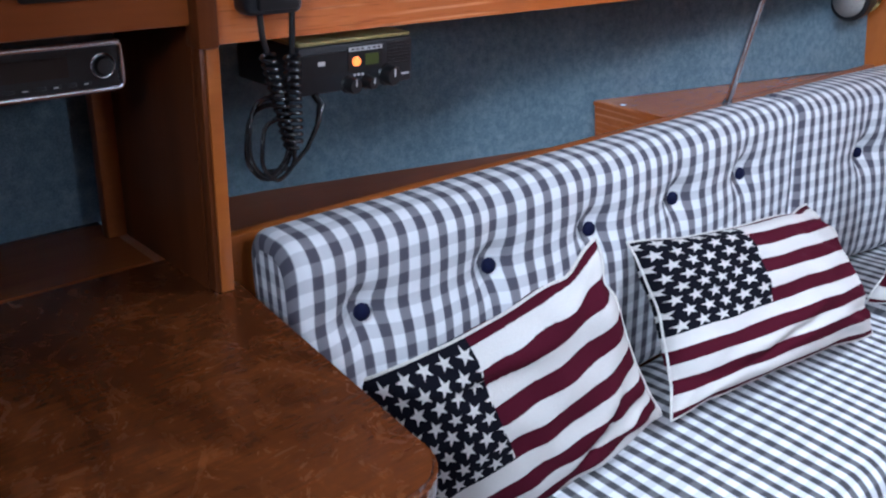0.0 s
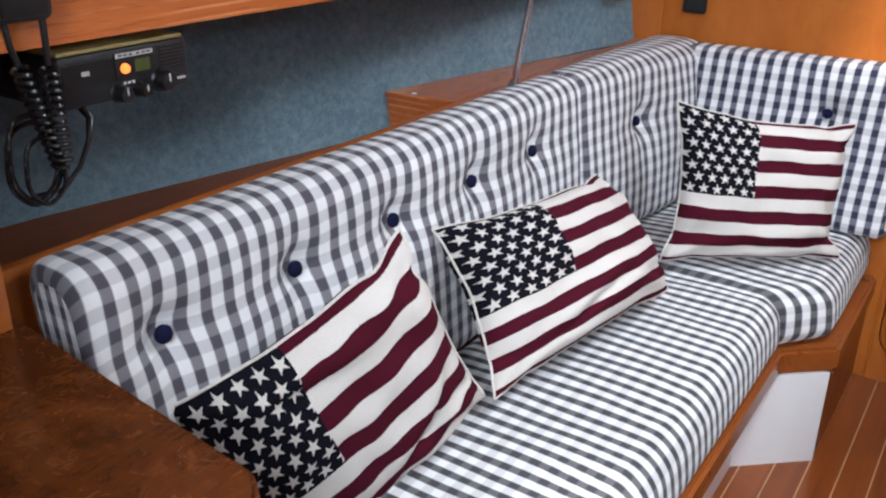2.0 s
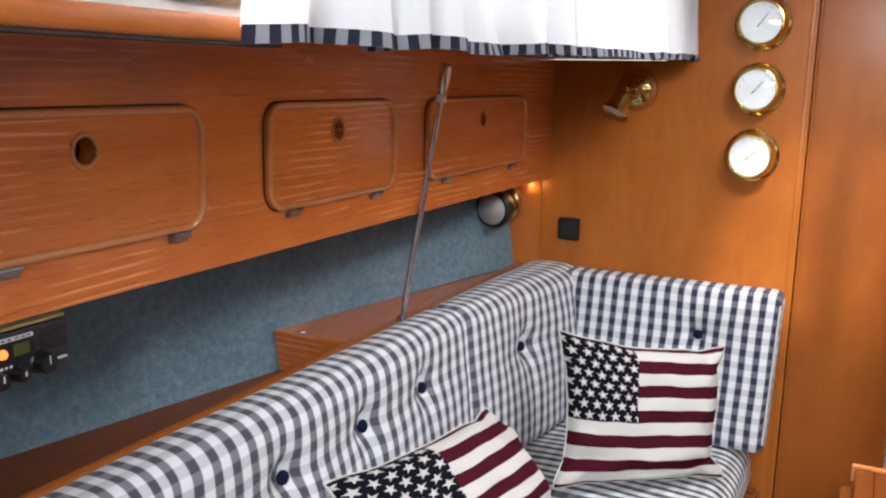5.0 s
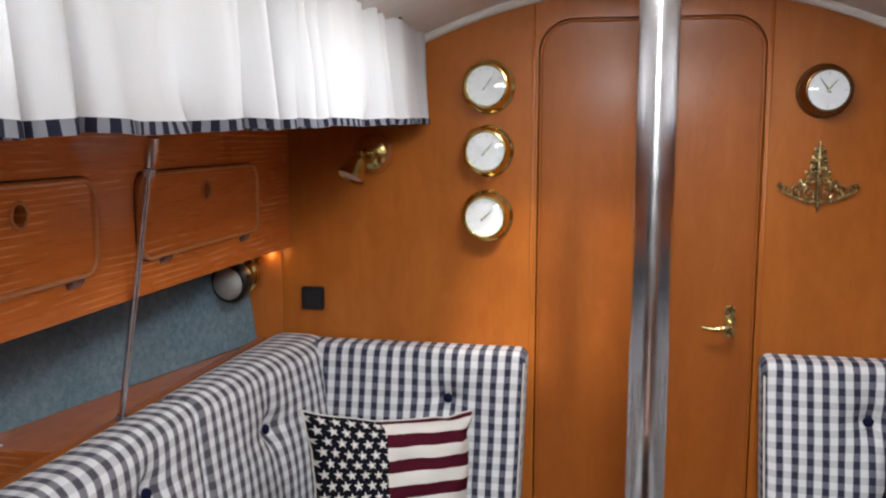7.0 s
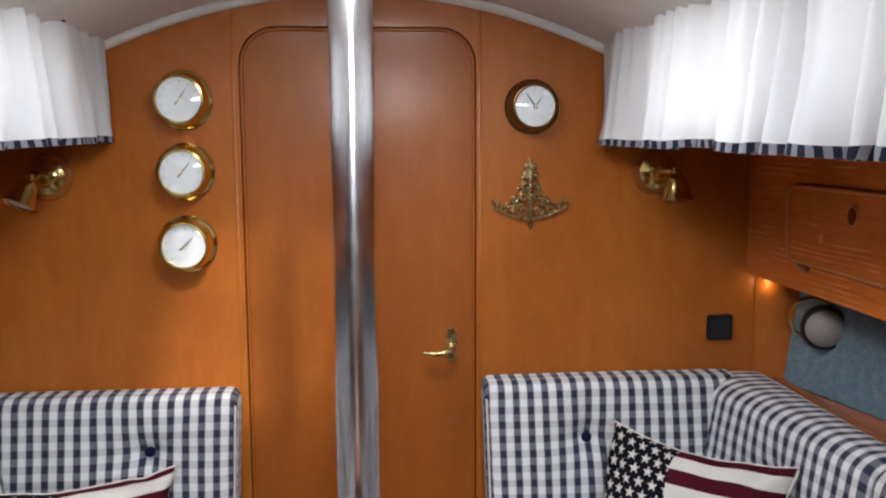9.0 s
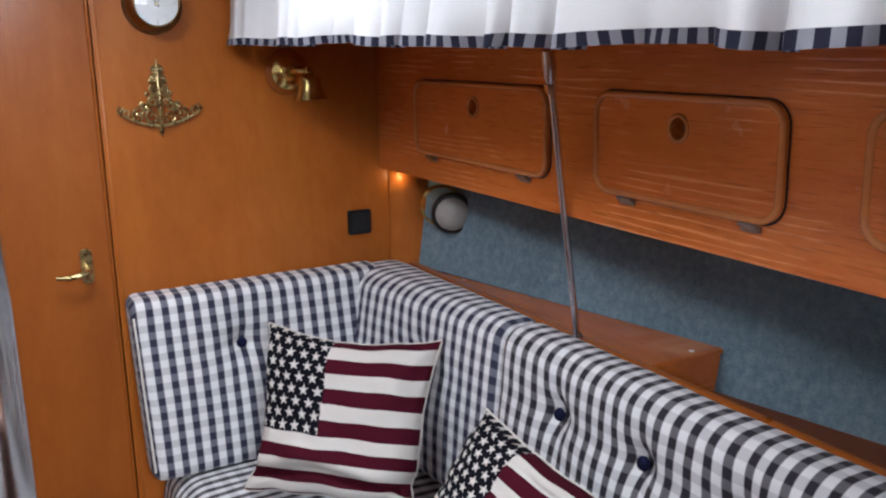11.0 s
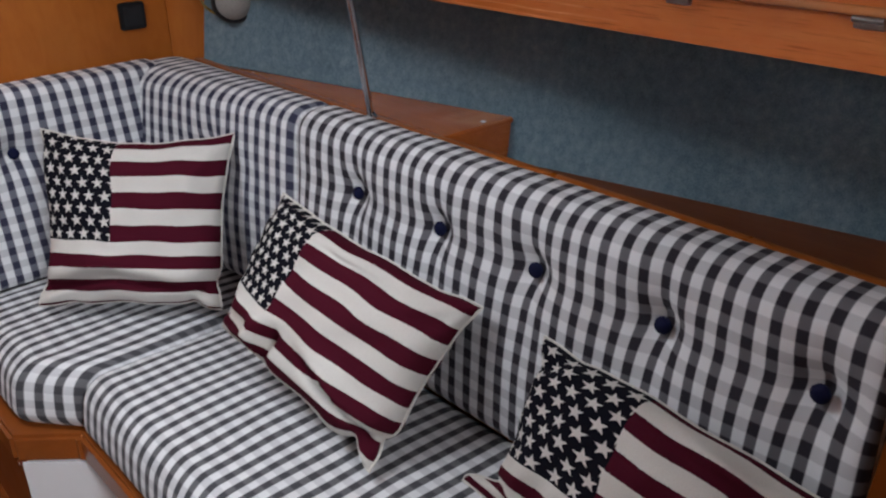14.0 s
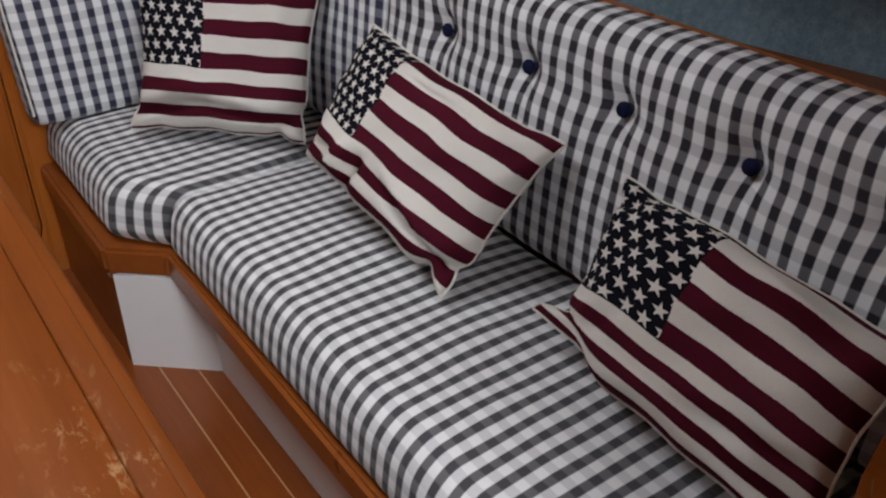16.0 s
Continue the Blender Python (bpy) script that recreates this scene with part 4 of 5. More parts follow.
pillow(((0.845, -1.322, 0.76), (0.806, -1.786, 0.755), (0.633, -1.803, 0.578), (0.658, -1.39, 0.572)), (0.45, 0.62), 6, "striped and starred cushion lying back on the settee", [(-1, -1, 0.02, -0.13, 0.10), (-1, 1, 0.010)], sag=-0.010, folds=((-0.55, -0.42, 65, 0.25, 0.014), (0.5, -0.5, 15, 0.4, 0.014), (0.45, 0.62, -8, 0.4, 0.012)), last=0.985)


# ---------- curtains ----------
def curtain(s, y0, y1, seed, zt=1.722, hem=1.49, slope=0.0, inboard=0.0):
    t = thing("curtain", (s * 0.56, (y0 + y1) / 2, 1.49), "white cotton curtain with a checked navy hem", "curtain", "curtains")
    n, m = int((y1 - y0) / 0.006), 16

    def pt(i, z):
        y = y0 + (y1 - y0) * i / n
        k = (zt - z) / (zt - 1.487)
        z = zt - (zt - hem - slope * y) * k
        ph = y * 50 + 9 * noise.noise(Vector((y * 4.5 + seed, 0, 0.3))) + 2.2 * k * noise.noise(Vector((y * 9, seed, k)))
        end = min(1.0, 0.25 + (y1 - y) / 0.10)
        amp = 0.011 + 0.017 * k + 0.013 * noise.noise(Vector((y * 6, seed + 4, 0)))
        x = 0.553 - inboard + end * amp * math.sin(ph) - 0.010 * k * end + 0.007 * (1 - 0.4 * k) * math.sin(ph * 2.3 + seed + 3 * noise.noise(Vector((y * 11, seed, 9)))) + 0.004 * abs(math.sin(ph * 0.5))
        flare = -0.035 * k * max(0.0, 1 - (y - y0) / 0.12) ** 2
        return Vector((s * x, y + flare + 0.004 * math.cos(ph) * k, z + 0.003 * math.sin(ph * 0.5 + 1) * k))

    def sheet(z0, z1, m, off=0.0):
        bm = bmesh.new()
        uvl = bm.loops.layers.uv.new("UVMap")
        g = [[bm.verts.new(pt(i, z0 + (z1 - z0) * j / m) - Vector((s * off, 0, 0))) for j in range(m + 1)] for i in range(n + 1)]
        run = [0.0]
        for i in range(n):
            run.append(run[-1] + (g[i + 1][0].co - g[i][0].co).length)
        for i in range(n):
            for j in range(m):
                f = bm.faces.new((g[i][j], g[i + 1][j], g[i + 1][j + 1], g[i][j + 1]))
                f.smooth = True
                for lp, (a, b) in zip(f.loops, ((i, j), (i + 1, j), (i + 1, j + 1), (i, j + 1))):
                    lp[uvl].uv = (run[a], b * 0.01)
        return bm

    part("cloth", sheet(1.499, zt, m), M["curtain"], t)
    part("hem", sheet(1.487, 1.5005, 2, 0.0015), M["hem"], t, "navy and grey checked hem")
    for i in range(4, n, 17):
        p = pt(i, zt)
        part("hook", tube([p + Vector((0, -0.006, 0.002)), p + Vector((0, 0, 0.007)), p + Vector((0, 0.008, 0.003))], 0.0022, n=6), M["grey"], t)
    return t


for s in (-1, 1):
    w = thing("curtain_rail", (s * 0.555, -1.0, 1.726), "thin white curtain rail under the headliner", "rail", "curtain rails")
    part("wire", box(s * 0.548, s * 0.562, -2.2, -0.006, 1.725, 1.733, 0.002), M["headliner"], w)
    hem, slope = (1.502, 0.017) if s < 0 else (1.490, 0.009)
    curtain(s, -1.05, -0.022, 3 + s, 1.722, hem, slope)
    curtain(s, -1.774 if s < 0 else -1.785, -0.96, 13 + s, 1.722, hem, slope, 0.012 if s < 0 else 0.006)


# ---------- on the bulkhead ----------
def face_ring(x, z, y=0.0):
    """Local z points aft, out of the bulkhead."""
    return pose(x, y, z, 90, 0, 0)


def hand(x, z, y, ang, length, tail, wid):
    d = Vector((math.sin(radians(ang)), 0, math.cos(radians(ang))))
    e = Vector((d.z, 0, -d.x))
    c = Vector((x, y, z))
    pts = [c - d * tail - e * wid, c + d * length - e * wid * 0.35, c + d * length + e * wid * 0.35, c - d * tail + e * wid]
    return prism([(p.x, p.z) for p in pts], "y", y, y - 0.0012)


def instrument(x, z, r, kind, label, needle):
    t = thing("clock" if kind == "clock" else "gauge", (x, 0, z), label, "clock" if kind == "clock" else "gauge", "" if kind == "clock" else "brass gauges")
    m = face_ring(x, z)
    rim = M["bronze"] if kind == "clock" else M["brass"]
    D = 0.058
    part("case", lathe([(0, 0.0005), (r * 0.98, 0.0005), (r, 0.003), (r, 0.008), (r * 0.95, 0.012), (r * 0.90, 0.014), (r * 0.88, 0.024), (r * 0.84, 0.032), (r * 0.80, 0.040), (r * 0.80, D - 0.013), (r * 0.68, D - 0.012)], m, 48), rim, t)
    part("bezel", lathe([(r * 0.80, D - 0.013), (r * 0.84, D - 0.010), (r * 0.84, D - 0.005), (r * 0.80, D - 0.001), (r * 0.75, D), (r * 0.715, D - 0.003), (r * 0.705, D - 0.010)], m, 48), rim, t)
    part("dial", lathe([(0, D - 0.0085), (r * 0.72, D - 0.0085), (r * 0.72, D - 0.011)], m, 48), M["dial"], t, "white dial")
    marks = bmesh.new()
    count = 12 if kind == "clock" else 30
    for i in range(count):
        a = 2 * math.pi * i / count if kind == "clock" else radians(-135 + 270 * i / (count - 1))
        big = i % 3 == 0
        d = Vector((math.sin(a), 0, math.cos(a)))
        e = Vector((d.z, 0, -d.x))
        c = Vector((x, -(D - 0.0082), z))
        r0, r1, w = r * (0.55 if big else 0.60), r * 0.655, (0.0011 if big else 0.0006)
        marks.faces.new([marks.verts.new(c + d * q + e * k) for q, k in ((r0, -w), (r1, -w), (r1, w), (r0, w))])
    g = bmesh.ops.extrude_face_region(marks, geom=marks.faces[:])["geom"]
    for v in g:
        if isinstance(v, bmesh.types.BMVert):
            v.co.y -= 0.0004
    part("scale", marks, M["tick"], t)
    for ang, ln, tail, w in needle:
        part("hand_pointer", hand(x, z, -(D - 0.007), ang, ln * r, tail * r, w), M["ink"], t)
    part("pivot", lathe([(0, D - 0.004), (0.003, D - 0.0045), (0.004, D - 0.008)], m, 14), M["old_brass"], t)
    gl = part("cover_glass", lathe([(0, D + 0.002), (r * 0.4, D + 0.0008), (r * 0.71, D - 0.003), (r * 0.71, D - 0.0038), (r * 0.4, D - 0.0002), (0, D + 0.001)], m, 40), M["glass"], t)
    gl.visible_shadow = False
    return t


instrument(-0.389, 1.592, 0.067, "gauge", "round brass thermometer with a white dial on the bulkhead", ((35, 0.42, 0.2, 0.0016),))
instrument(-0.389, 1.433, 0.065, "gauge", "round brass barometer with a white dial on the bulkhead", ((40, 0.45, 0.2, 0.0016),))
instrument(-0.390, 1.270, 0.066, "gauge", "round brass hygrometer with a white dial on the bulkhead", ((48, 0.4, 0.2, 0.0016),))
instrument(0.397, 1.576, 0.063, "clock", "round dark-rimmed ship's clock with a white dial", ((-35, 0.55, 0.12, 0.0022), (38, 0.48, 0.1, 0.0016)))


def spot_lamp(s):
    x, z = s * 0.690, 1.425
    t = thing("reading_lamp", (x, 0, z), "brass swivel reading lamp on a round wooden backplate", "lamp", "reading lamps")
    m = face_ring(x, z)
    part("backplate", lathe([(0, 0.0005), (0.052, 0.0005), (0.054, 0.003), (0.052, 0.008), (0.046, 0.010), (0, 0.010)], m, 40), M["door"], t, "round wooden backplate")
    part("rose", lathe([(0.040, 0.0102), (0.040, 0.016), (0.034, 0.022), (0.020, 0.026), (0.014, 0.034), (0, 0.036)], m, 36), M["brass"], t)
    end = Vector((x - 0.010, -0.085, z - 0.002)) if s < 0 else Vector((x + 0.026, -0.080, z + 0.002))
    part("arm", tube([(x, -0.034, z), (x, -0.06, z + 0.004), end], 0.0065, n=10), M["brass"], t)
    part("joint", lathe([(0, -0.013), (0.009, -0.010), (0.013, 0), (0.009, 0.010), (0, 0.013)], Matrix.Translation(end), 20), M["brass"], t)
    aim = Vector((-0.30, -0.38, -0.86)) if s < 0 else Vector((0.02, -0.05, -1.0))
    q = Matrix.Translation(end) @ aim.to_track_quat("Z", "Y").to_matrix().to_4x4() @ Matrix.Scale(0.95, 4)
    part("shade", lathe([(0.007, -0.004), (0.014, 0.006), (0.022, 0.012), (0.026, 0.020), (0.028, 0.036), (0.033, 0.052), (0.039, 0.064), (0.040, 0.067), (0.0375, 0.066), (0.031, 0.052), (0.026, 0.036), (0, 0.030)], q, 36), M["brass"], t)
    part("reflector_bulb", lathe([(0, 0.060), (0.020, 0.063), (0.034, 0.061), (0.033, 0.052)], q, 30), M["bulb"], t, "white reflector bulb")
    return t


def socket(s):
    x, z = s * 0.858, (1.040 if s < 0 else 1.050)
    t = thing("socket", (x, 0, z), "square black plastic socket on the bulkhead", "socket", "sockets")
    part("plate", prism(rounded(x - 0.031, x + 0.031, z - 0.031, z + 0.031, 0.007, 5), "y", -0.0005, -0.010, 0.002), M["black"], t)
    part("cover", prism(rounded(x - 0.022, x + 0.022, z - 0.022, z + 0.022, 0.005, 5), "y", -0.0102, -0.0125, 0.001), M["grey"], t)
    return t


def ball_speaker(s):
    c = Vector((1.032, -0.172, 1.080)) if s > 0 else Vector((-1.014, -0.180, 1.104))
    t = thing("speaker", c, "round black speaker with silver grille and brass ring", "speaker", "speakers")
    aim = Vector((-0.10, -0.99, -0.04)) if s < 0 else Vector((-0.42, -0.90, -0.05))
    q = Matrix.Translation(c) @ aim.to_track_quat("Z", "Y").to_matrix().to_4x4()
    part("housing", lathe([(0, -0.062), (0.030, -0.058), (0.044, -0.040), (0.050, -0.015), (0.051, 0.004), (0.047, 0.010), (0.041, 0.011)], q, 36), M["black"], t)
    part("grille", lathe([(0.042, 0.008), (0.036, 0.017), (0.024, 0.024), (0.010, 0.0275), (0, 0.028)], q, 36), M["mesh"], t, "domed silver grille")
    back = Matrix.Translation(c + Vector((-s * 0.012, 0.030, 0.016))) @ aim.to_track_quat("Z", "Y").to_matrix().to_4x4()
    part("mount_ring", lathe([(0.048, -0.02), (0.052, -0.014), (0.052, 0.0), (0.046, 0.005)], back, 32), M["brass"], t, "brass mounting ring")
    return t


for s in (-1, 1):
    spot_lamp(s)
    socket(s)
    ball_speaker(s)


def scroll(cx, cz, r0, turns, start, flip=1, y=-0.010, n=22):
    out = []
    for i in range(n + 1):
        k = i / n
        a = radians(start) + flip * 2 * math.pi * turns * k
        r = r0 * (1 - 0.78 * k)
        out.append((cx + r * math.cos(a), y - 0.003 * k, cz + r * math.sin(a)))
    return out


def ornament():
    x = 0.394
    t = thing("wall_ornament", (x, 0, 1.35), "openwork dull brass scroll ornament on the bulkhead", "ornament")
    bms = [tube([(x, -0.007, 1.305), (x, -0.010, 1.36), (x, -0.009, 1.42), (x, -0.007, 1.462)], [0.006, 0.007, 0.005, 0.002], n=8)]
    bow = [(x + 0.095 * k, -0.009, 1.318 + 0.030 * k * k) for k in np.linspace(-1, 1, 21)]
    bms.append(tube(bow, [0.0025 + 0.0018 * (1 - abs(k)) for k in np.linspace(-1, 1, 21)], n=8))
    bms.append(tube([(x, -0.009, 1.316), (x, -0.008, 1.294)], [0.008, 0.002], n=8))
    for f in (-1, 1):
        for dx, dz, r, st in ((0.020, 1.338, 0.017, 100), (0.052, 1.343, 0.015, 90), (0.081, 1.350, 0.012, 70), (0.016, 1.372, 0.013, 120), (0.036, 1.362, 0.011, 60), (0.013, 1.397, 0.010, 110), (0.010, 1.420, 0.008, 110), (0.007, 1.440, 0.006, 110)):
            p = scroll(dx, dz, r, 1.35, st, -1)
            bms.append(tube([(x + f * a, b, c) for a, b, c in p], [0.0034 - 0.0012 * i / 22 for i in range(23)], n=6))
        stem = [(x + f * (0.004 + 0.044 * k * k), -0.008, 1.445 - 0.105 * k) for k in np.linspace(0, 1, 9)]
        bms.append(tube(stem, 0.0026, n=6))
        for k in (0.35, 0.6, 0.85):
            px, pz = x + f * (0.004 + 0.044 * k * k + 0.008), 1.445 - 0.105 * k + 0.006
            bms.append(lathe([(0, 0.005), (0.004, 0.003), (0.0055, 0)], face_ring(px, pz, -0.004), 8))
        bms.append(tube([(x + f * 0.092, -0.008, 1.346), (x + f * 0.099, -0.008, 1.358), (x + f * 0.093, -0.008, 1.364)], [0.004, 0.003, 0.0015], n=6))
    casting = merge(*bms)
    for v in casting.verts:
        v.co.x = x + (v.co.x - x) * 0.91
    part("casting", casting, M["old_brass"], t)


ornament()

# ---------- mast post and saloon table ----------
t = thing("mast_post", (0, -0.584, FLOOR), "polished stainless steel mast support post", "post")
part("post", tube([(0.0, -0.584, FLOOR + 0.012), (0.0, -0.584, 1.838)], 0.0362, n=40), M["steel"], t)
part("base_flange", lathe([(0, 0), (0.055, 0), (0.055, 0.008), (0.047, 0.012), (0.0366, 0.014)], pose(0.0, -0.584, FLOOR + 0.001), 32), M["steel"], t)

t = thing("saloon_table", (0, -1.4, FLOOR), "worn varnished drop-leaf table with folded leaves", "table")
TZ = 0.852
part("centre_board", box(-0.0562, 0.0562, -2.02, -0.862, TZ - 0.022, TZ, 0.0012), M["table"], t)
for s in (-1, 1):
    lf = part("leaf", box(s * 0.083, s * 0.103, -2.0, -0.885, 0.42, TZ - 0.026, 0.006), M["table"], t, "folded hanging table leaf")
    part("edge_rail", box(s * 0.0565, s * 0.0835, -2.02, -0.862, TZ - 0.022, TZ + 0.001, 0.0025, 3), M["table"], t, "rounded scuffed edge rail")
    for y in (-1.1, -1.7):
        part("table_hinge", box(s * 0.072, s * 0.084, y - 0.03, y + 0.03, TZ - 0.030, TZ - 0.0225, 0.001), M["old_brass"], lf)
part("end_rail", box(-0.089, 0.089, -0.873, -0.8622, TZ - 0.024, TZ + 0.0045, 0.002), M["lip"], t, "pale worn end rail")
for y in (-1.05, -1.85):
    part("pedestal", box(-0.05, 0.05, y - 0.02, y + 0.02, FLOOR + 0.001, TZ - 0.0225, 0.004), M["table"], t)

# ---------- chart table corner ----------
t = thing("chart_table", (-0.8, -2.3, FLOOR), "dark glossy varnished chart table with a rounded corner", "table")
CZ = 0.900
corner = [(-1.048, -1.905), (-0.93, -1.905), (-0.66, -1.937), (-0.57, -1.948)]
corner += [(-0.56 + 0.06 * math.sin(radians(a)), -2.008 + 0.06 * math.cos(radians(a))) for a in range(10, 91, 10)]
part("tabletop", prism(corner + [(-0.50, -3.1), (-1.048, -3.1)], "z", CZ - 0.032, CZ, 0.005), M["chart"], t)
part("rear_shelf", prism([(-1.0505, -1.955), (-1.40, -1.955), (-1.52, -3.1), (-1.0505, -3.1)], "z", CZ - 0.032, CZ - 0.001, 0.002), M["sole"], t)
part("pale_seam", box(-1.0497, -1.0486, -3.1, -1.93, CZ - 0.01, CZ - 0.0035), M["holly"], t)
part("front_panel", box(-0.60, -0.58, -3.1, -1.985, FLOOR, CZ - 0.0325), M["chart"], t)
part("end_panel", box(-1.0, -0.60, -1.985, -1.965, FLOOR, CZ - 0.0325), M["chart"], t)

t = thing("divider_panel", (-1.1, -1.94, CZ), "varnished wooden divider between settee and chart table", "panel")
part("panel", prism([(-0.936, -1.9251), (-1.46, -1.9251), (-1.46, -1.945), (-0.936, -1.945)], "z", CZ, 1.471), M["darkwood"], t)
part("edge_board", box(-0.9355, -0.9185, -1.944, -1.923, CZ + 0.0005, 1.1795, 0.001), M["darkwood"], t)
part("edge_trim", box(-0.9183, -0.914, -1.939, -1.923, CZ + 0.0005, 1.1795, 0.0015), M["trim"], t, "thin pale edge trim")
part("upper_trim", box(-0.9355, -0.906, -1.950, -1.9255, 1.1797, 1.471, 0.004), M["darkwood"], t)
part("batten", box(-1.165, -1.145, -1.972, -1.9455, CZ + 0.0005, 1.205, 0.003), M["shelf"], t)

structure("wall_chart_lining", box(-1.232, -1.215, -2.64, -1.9455, CZ, 1.2045), M["lining"], "blue-grey carpet lining behind the chart table")
t = thing("instrument_board", (-0.93, -2.4, 1.205), "wooden instrument board above the chart table", "panel")
part("board", box(-0.938, -0.92, -3.1, -1.9505, 1.203, 1.471, 0.003), M["shelf"], t)
part("shelf_board", box(-1.45, -0.9385, -3.1, -1.9505, 1.205, 1.219), M["shelf"], t)
ip = part("switch_plate", box(-0.919, -0.912, -2.115, -2.045, 1.236, 1.30, 0.002), M["black"], t, "black switch plate")
part("print_bar", box(-0.9118, -0.9112, -2.098, -2.075, 1.2405, 1.2435), M["print"], ip)

# car-type stereo hung under the board
t = thing("stereo", (-1.07, -2.085, 1.13), "silver-rimmed black stereo unit under the board", "stereo")
x0 = -1.0
part("body", box(-1.16, x0 - 0.004, -2.178, -1.995, 1.131, 1.2045, 0.002), M["black"], t)
rim = [(x0 + 0.002, y, z) for y, z in rounded(-2.180, -1.993, 1.132, 1.180, 0.005, 4)]
part("rim", tube(rim, 0.0036, True, 8), M["steel"], t, "silver front rim")
fp = part("front", prism(rounded(-2.176, -1.997, 1.135, 1.177, 0.003, 3), "x", x0 - 0.004, x0 + 0.003), M["black"], t)
part("display", box(x0 + 0.0031, x0 + 0.0042, -2.148, -2.050, 1.149, 1.170), M["gap"], fp)
part("knob", lathe([(0, 0.007), (0.008, 0.007), (0.0105, 0.004), (0.0105, 0)], pose(x0 + 0.003, -2.014, 1.157, 0, 90), 24), M["black"], fp)
part("knob_rim", tube([(x0 + 0.004, -2.014 + 0.0125 * math.cos(a), 1.157 + 0.0125 * math.sin(a)) for a in [2 * math.pi * i / 24 for i in range(24)]], 0.0010, True, 6), M["steel"], fp)
for i in range(9):
    y = -2.162 + i * 0.0155
    part("key", box(x0 + 0.0031, x0 + 0.0046, y, y + 0.010, 1.1385, 1.1425, 0.0006, 1), M["grey"], fp)
    if i % 2 == 0:
        part("print_bar", box(x0 + 0.0047, x0 + 0.0049, y + 0.002, y + 0.007, 1.1397, 1.1408), M["print"], fp)

# radio under the locker
t = thing("radio", (-1.02, -1.715, 1.10), "black marine radio with an orange key under the locker", "radio")
fx = -0.949


def rbox(name, y0, y1, z0, z1, d0, d1, mat, parent, bev=0.0, label=""):
    """Pieces on the radio's front; d is the distance out of it."""
    return part(name, box(fx + d0, fx + d1, -1.714 + y0, -1.714 + y1, 1.131 + z0, 1.131 + z1, bev), mat, parent, label)


body = rbox("body", -0.088, 0.088, -0.029, 0.029, -0.14, 0.0, M["grey"], t, 0.004)
rbox("top_cover", -0.086, 0.086, 0.0292, 0.034, -0.138, -0.003, M["yellowed"], t, 0.002, "yellowed metal top cover")
rbox("bracket", -0.03, 0.03, 0.0342, 0.0488, -0.09, -0.05, M["yellowed"], t, 0.001, "mounting bracket")
rbox("panel_left", -0.085, -0.02, -0.006, 0.020, 0.0002, 0.0018, M["black"], body)
rbox("panel_mid", -0.017, 0.036, -0.006, 0.025, 0.0002, 0.0018, M["black"], body)
rbox("white_line", -0.0165, 0.0355, 0.0185, 0.0235, 0.0019, 0.0023, M["print"], body, 0, "printed white band")
for y in (-0.013, -0.006, 0.002, 0.012, 0.020, 0.027):
    rbox("print_bar", y, y + 0.005, 0.0200, 0.0220, 0.0024, 0.0026, M["ink"], body)
rbox("display", 0.009, 0.030, 0.000, 0.014, 0.0019, 0.0024, M["lcd"], body, 0, "greenish display")
part("orange_key", lathe([(0, 0.004), (0.0048, 0.0035), (0.006, 0)], pose(fx + 0.0018, -1.714 - 0.005, 1.131 + 0.006, 0, 90), 20), M["orange"], body, "round orange key")
for y, z, r in ((0.045, -0.016, 0.0125), (0.012, -0.021, 0.008), (-0.016, -0.021, 0.010)):
    k = part("knob", lathe([(0, 0.017), (r * 0.85, 0.017), (r, 0.013), (r, 0.002), (r * 1.15, 0.0)], pose(fx, -1.714 + y, 1.131 + z, 0, 90), 24), M["black"], body)
    part("pointer", box(fx + 0.0171, fx + 0.0176, -1.714 + y - 0.001, -1.714 + y + 0.001, 1.131 + z, 1.131 + z + r * 0.8), M["print"], k)
for i in range(7):
    rbox("grille_slot", 0.046, 0.082, -0.003 + i * 0.0042, -0.0015 + i * 0.0042, 0.0002, 0.0014, M["black"], body)
rbox("label_bar", 0.060, 0.082, -0.0195, -0.0165, 0.0002, 0.0008, M["print"], body)
for y in (-0.008, -0.002, 0.004):
    rbox("print_bar", y, y + 0.0035, -0.0125, -0.0095, 0.0002, 0.0008, M["print"], body)
rbox("badge", -0.062, -0.052, 0.006, 0.011, 0.0019, 0.0023, M["print"], body)

# handset with its coiled lead
t = thing("radio_handset", (-0.90, -1.83, 1.21), "black radio handset on the locker with a coiled lead", "handset")
hs = part("shell", box(-0.918, -0.884, -1.905, -1.835, 1.212, 1.345, 0.010, 4), M["grey"], t)
part("speaker_cap", box(-0.8845, -0.876, -1.897, -1.842, 1.28, 1.338, 0.004, 3), M["black"], hs)
part("mouth_cap", box(-0.8845, -0.878, -1.895, -1.845, 1.218, 1.25, 0.003, 3), M["black"], hs)
part("clip", box(-0.9195, -0.9175, -1.885, -1.855, 1.25, 1.30), M["steel"], t)


def coil(a, b, sag, turns, r, wire, n_per=9):
    pts = []
    N_ = turns * n_per
    a, b = Vector(a), Vector(b)
    for i in range(N_ + 1):
        k = i / N_
        c = a.lerp(b, k) + Vector((0, 0, -sag * 4 * k * (1 - k)))
        th = 2 * math.pi * turns * k
        c += Vector((math.cos(th) * r, math.sin(th) * r, 0))
        pts.append(c)
    return tube(pts, wire, n=6)


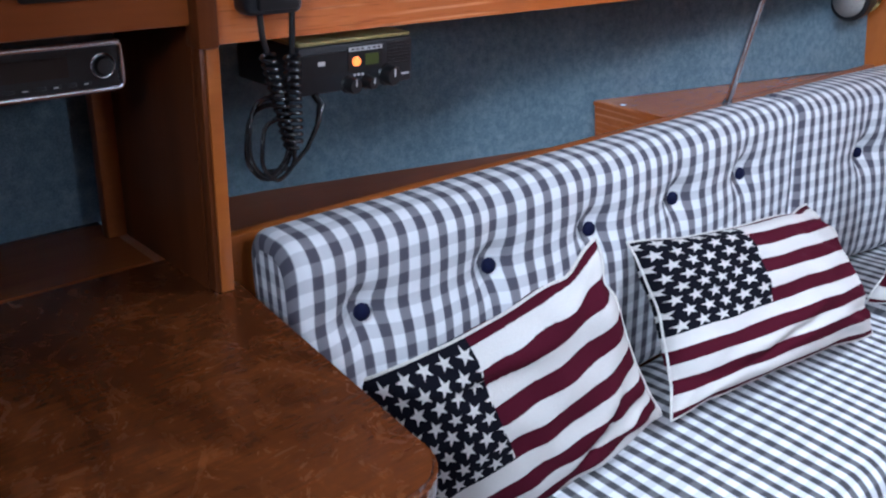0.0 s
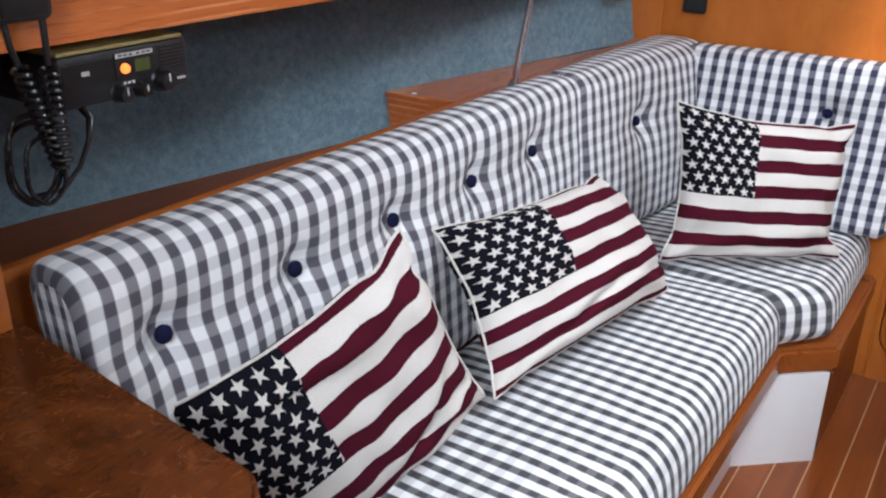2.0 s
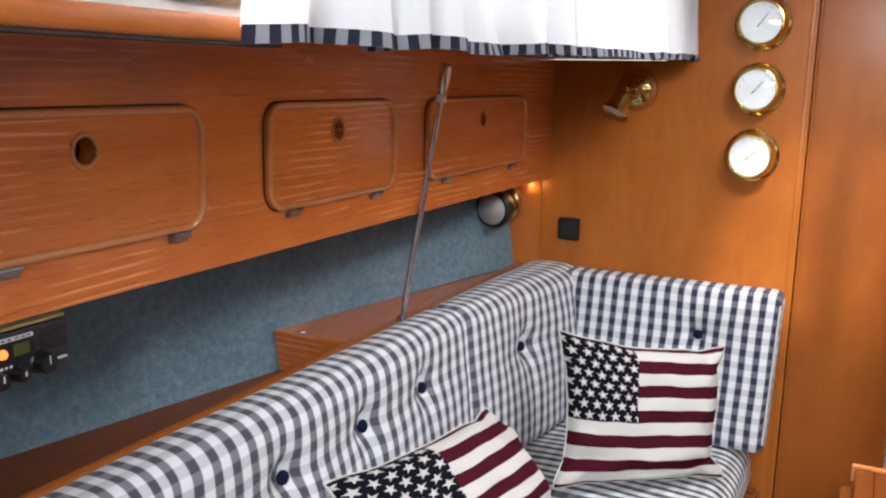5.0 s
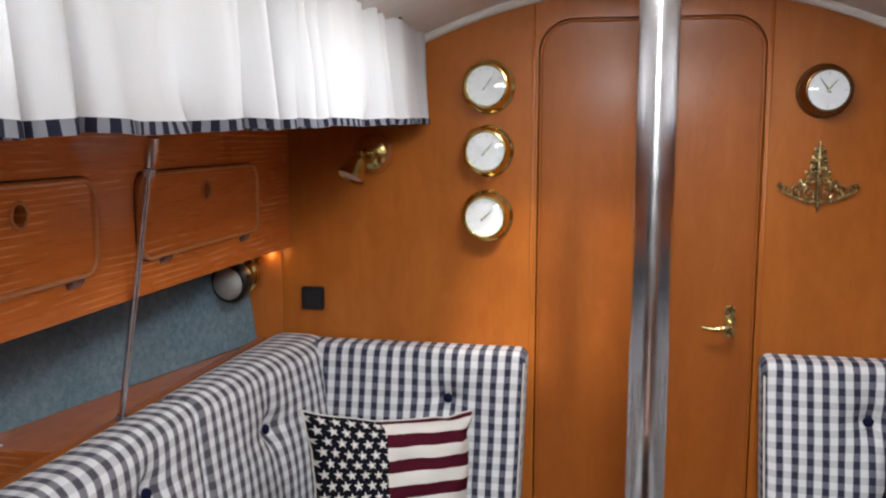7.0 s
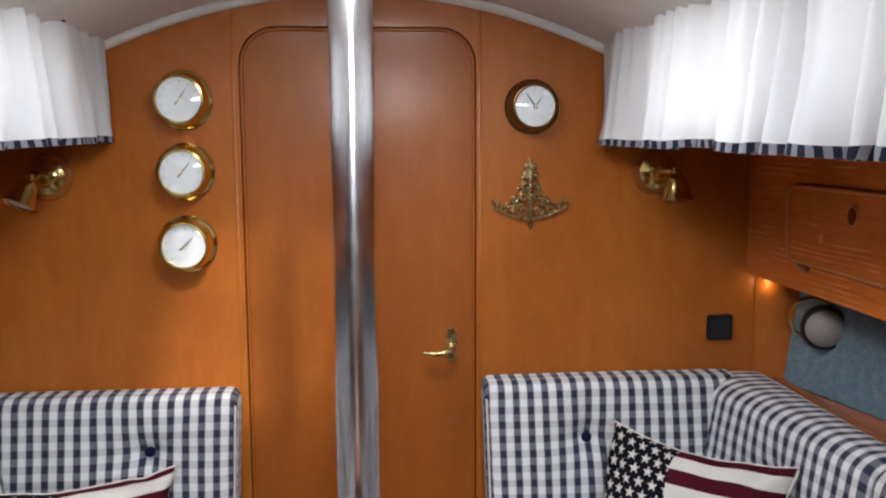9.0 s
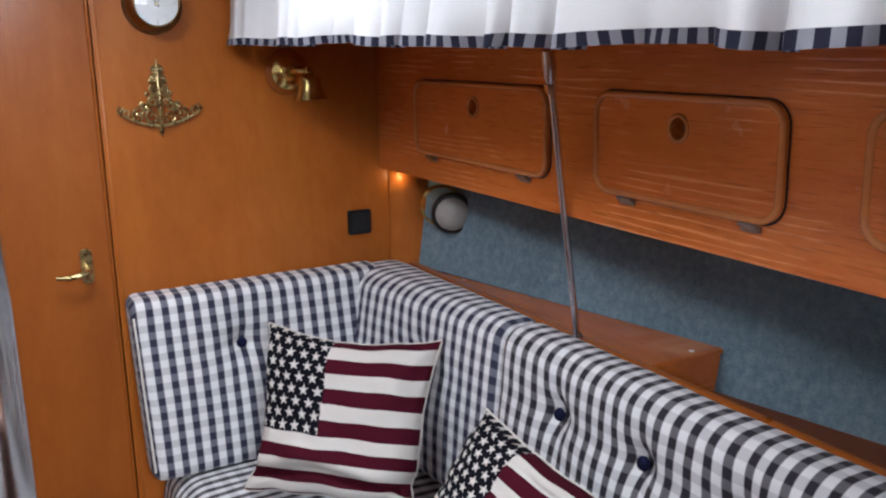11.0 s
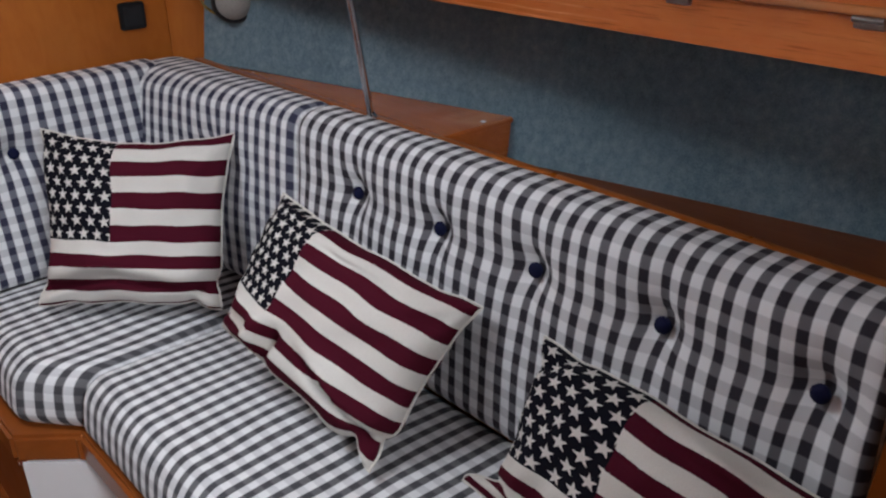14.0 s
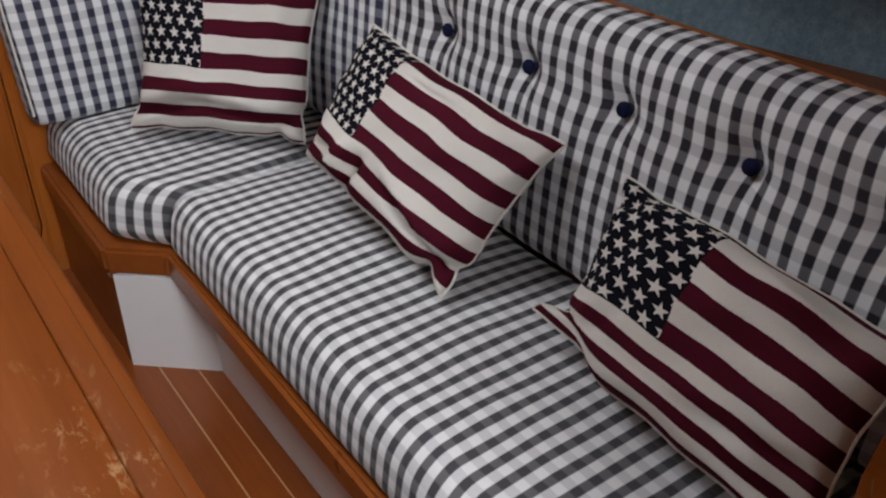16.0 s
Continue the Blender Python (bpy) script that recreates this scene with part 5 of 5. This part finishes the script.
part("lead_left", tube([(-0.895, -1.885, 1.213), (-0.893, -1.884, 1.19), (-0.895, -1.878, 1.172)], 0.0035, n=8), M["black"], t)
part("lead_right", tube([(-0.895, -1.845, 1.213), (-0.893, -1.847, 1.19), (-0.895, -1.847, 1.168)], 0.0035, n=8), M["black"], t)
part("coil_left", coil((-0.895, -1.878, 1.172), (-0.90, -1.847, 1.062), 0.0, 13, 0.0080, 0.0024), M["cable"], t, "glossy black coiled lead")
part("coil_right", coil((-0.895, -1.847, 1.168), (-0.90, -1.843, 1.062), 0.0, 13, 0.0080, 0.0024), M["cable"], t, "glossy black coiled lead")


def loop_path(cy, cz, ry, rz, x, a0, a1, n=22, wob=0.0):
    return [(x + wob * math.sin(i), cy + ry * math.cos(radians(a0 + (a1 - a0) * i / n)), cz + rz * math.sin(radians(a0 + (a1 - a0) * i / n))) for i in range(n + 1)]


cb = thing("radio_cables", (-0.93, -1.86, 1.03), "loops of thin glossy black cable below the radio", "cable")
for cy, cz, ry, rz, x in ((-1.866, 1.072, 0.026, 0.046, -0.918), (-1.862, 1.064, 0.030, 0.044, -0.925), (-1.858, 1.058, 0.022, 0.036, -0.912)):
    part("loop", tube(loop_path(cy, cz, ry, rz, x, 70, 400, 26, 0.002), 0.0027, n=7), M["cable"], cb)
part("lead", tube([(-0.935, -1.860, 1.026), (-0.93, -1.83, 1.026), (-0.932, -1.805, 1.045), (-0.938, -1.785, 1.070), (-0.944, -1.775, 1.092), (-0.955, -1.778, 1.104)], [0.0027, 0.0027, 0.0028, 0.003, 0.005, 0.005], n=8), M["cable"], cb)

# ---------- starboard counter end ----------
t = thing("galley_counter", (0.8, -2.3, FLOOR), "varnished wooden galley counter end beside the settee", "counter")
edge_pts = [(0.99, -1.752), (0.45, -1.897), (0.415, -1.915), (0.40, -1.95)]
part("top_board", prism(edge_pts + [(0.40, -3.1), (0.99, -3.1)], "z", CZ - 0.04, CZ, 0.008), M["table"], t)
part("end_panel", prism([(0.985, -1.762), (0.46, -1.903), (0.46, -1.923), (0.985, -1.782)], "z", FLOOR, CZ - 0.0405), M["table"], t)
part("front_panel", box(0.46, 0.48, -3.1, -1.93, FLOOR, CZ - 0.0405), M["table"], t)
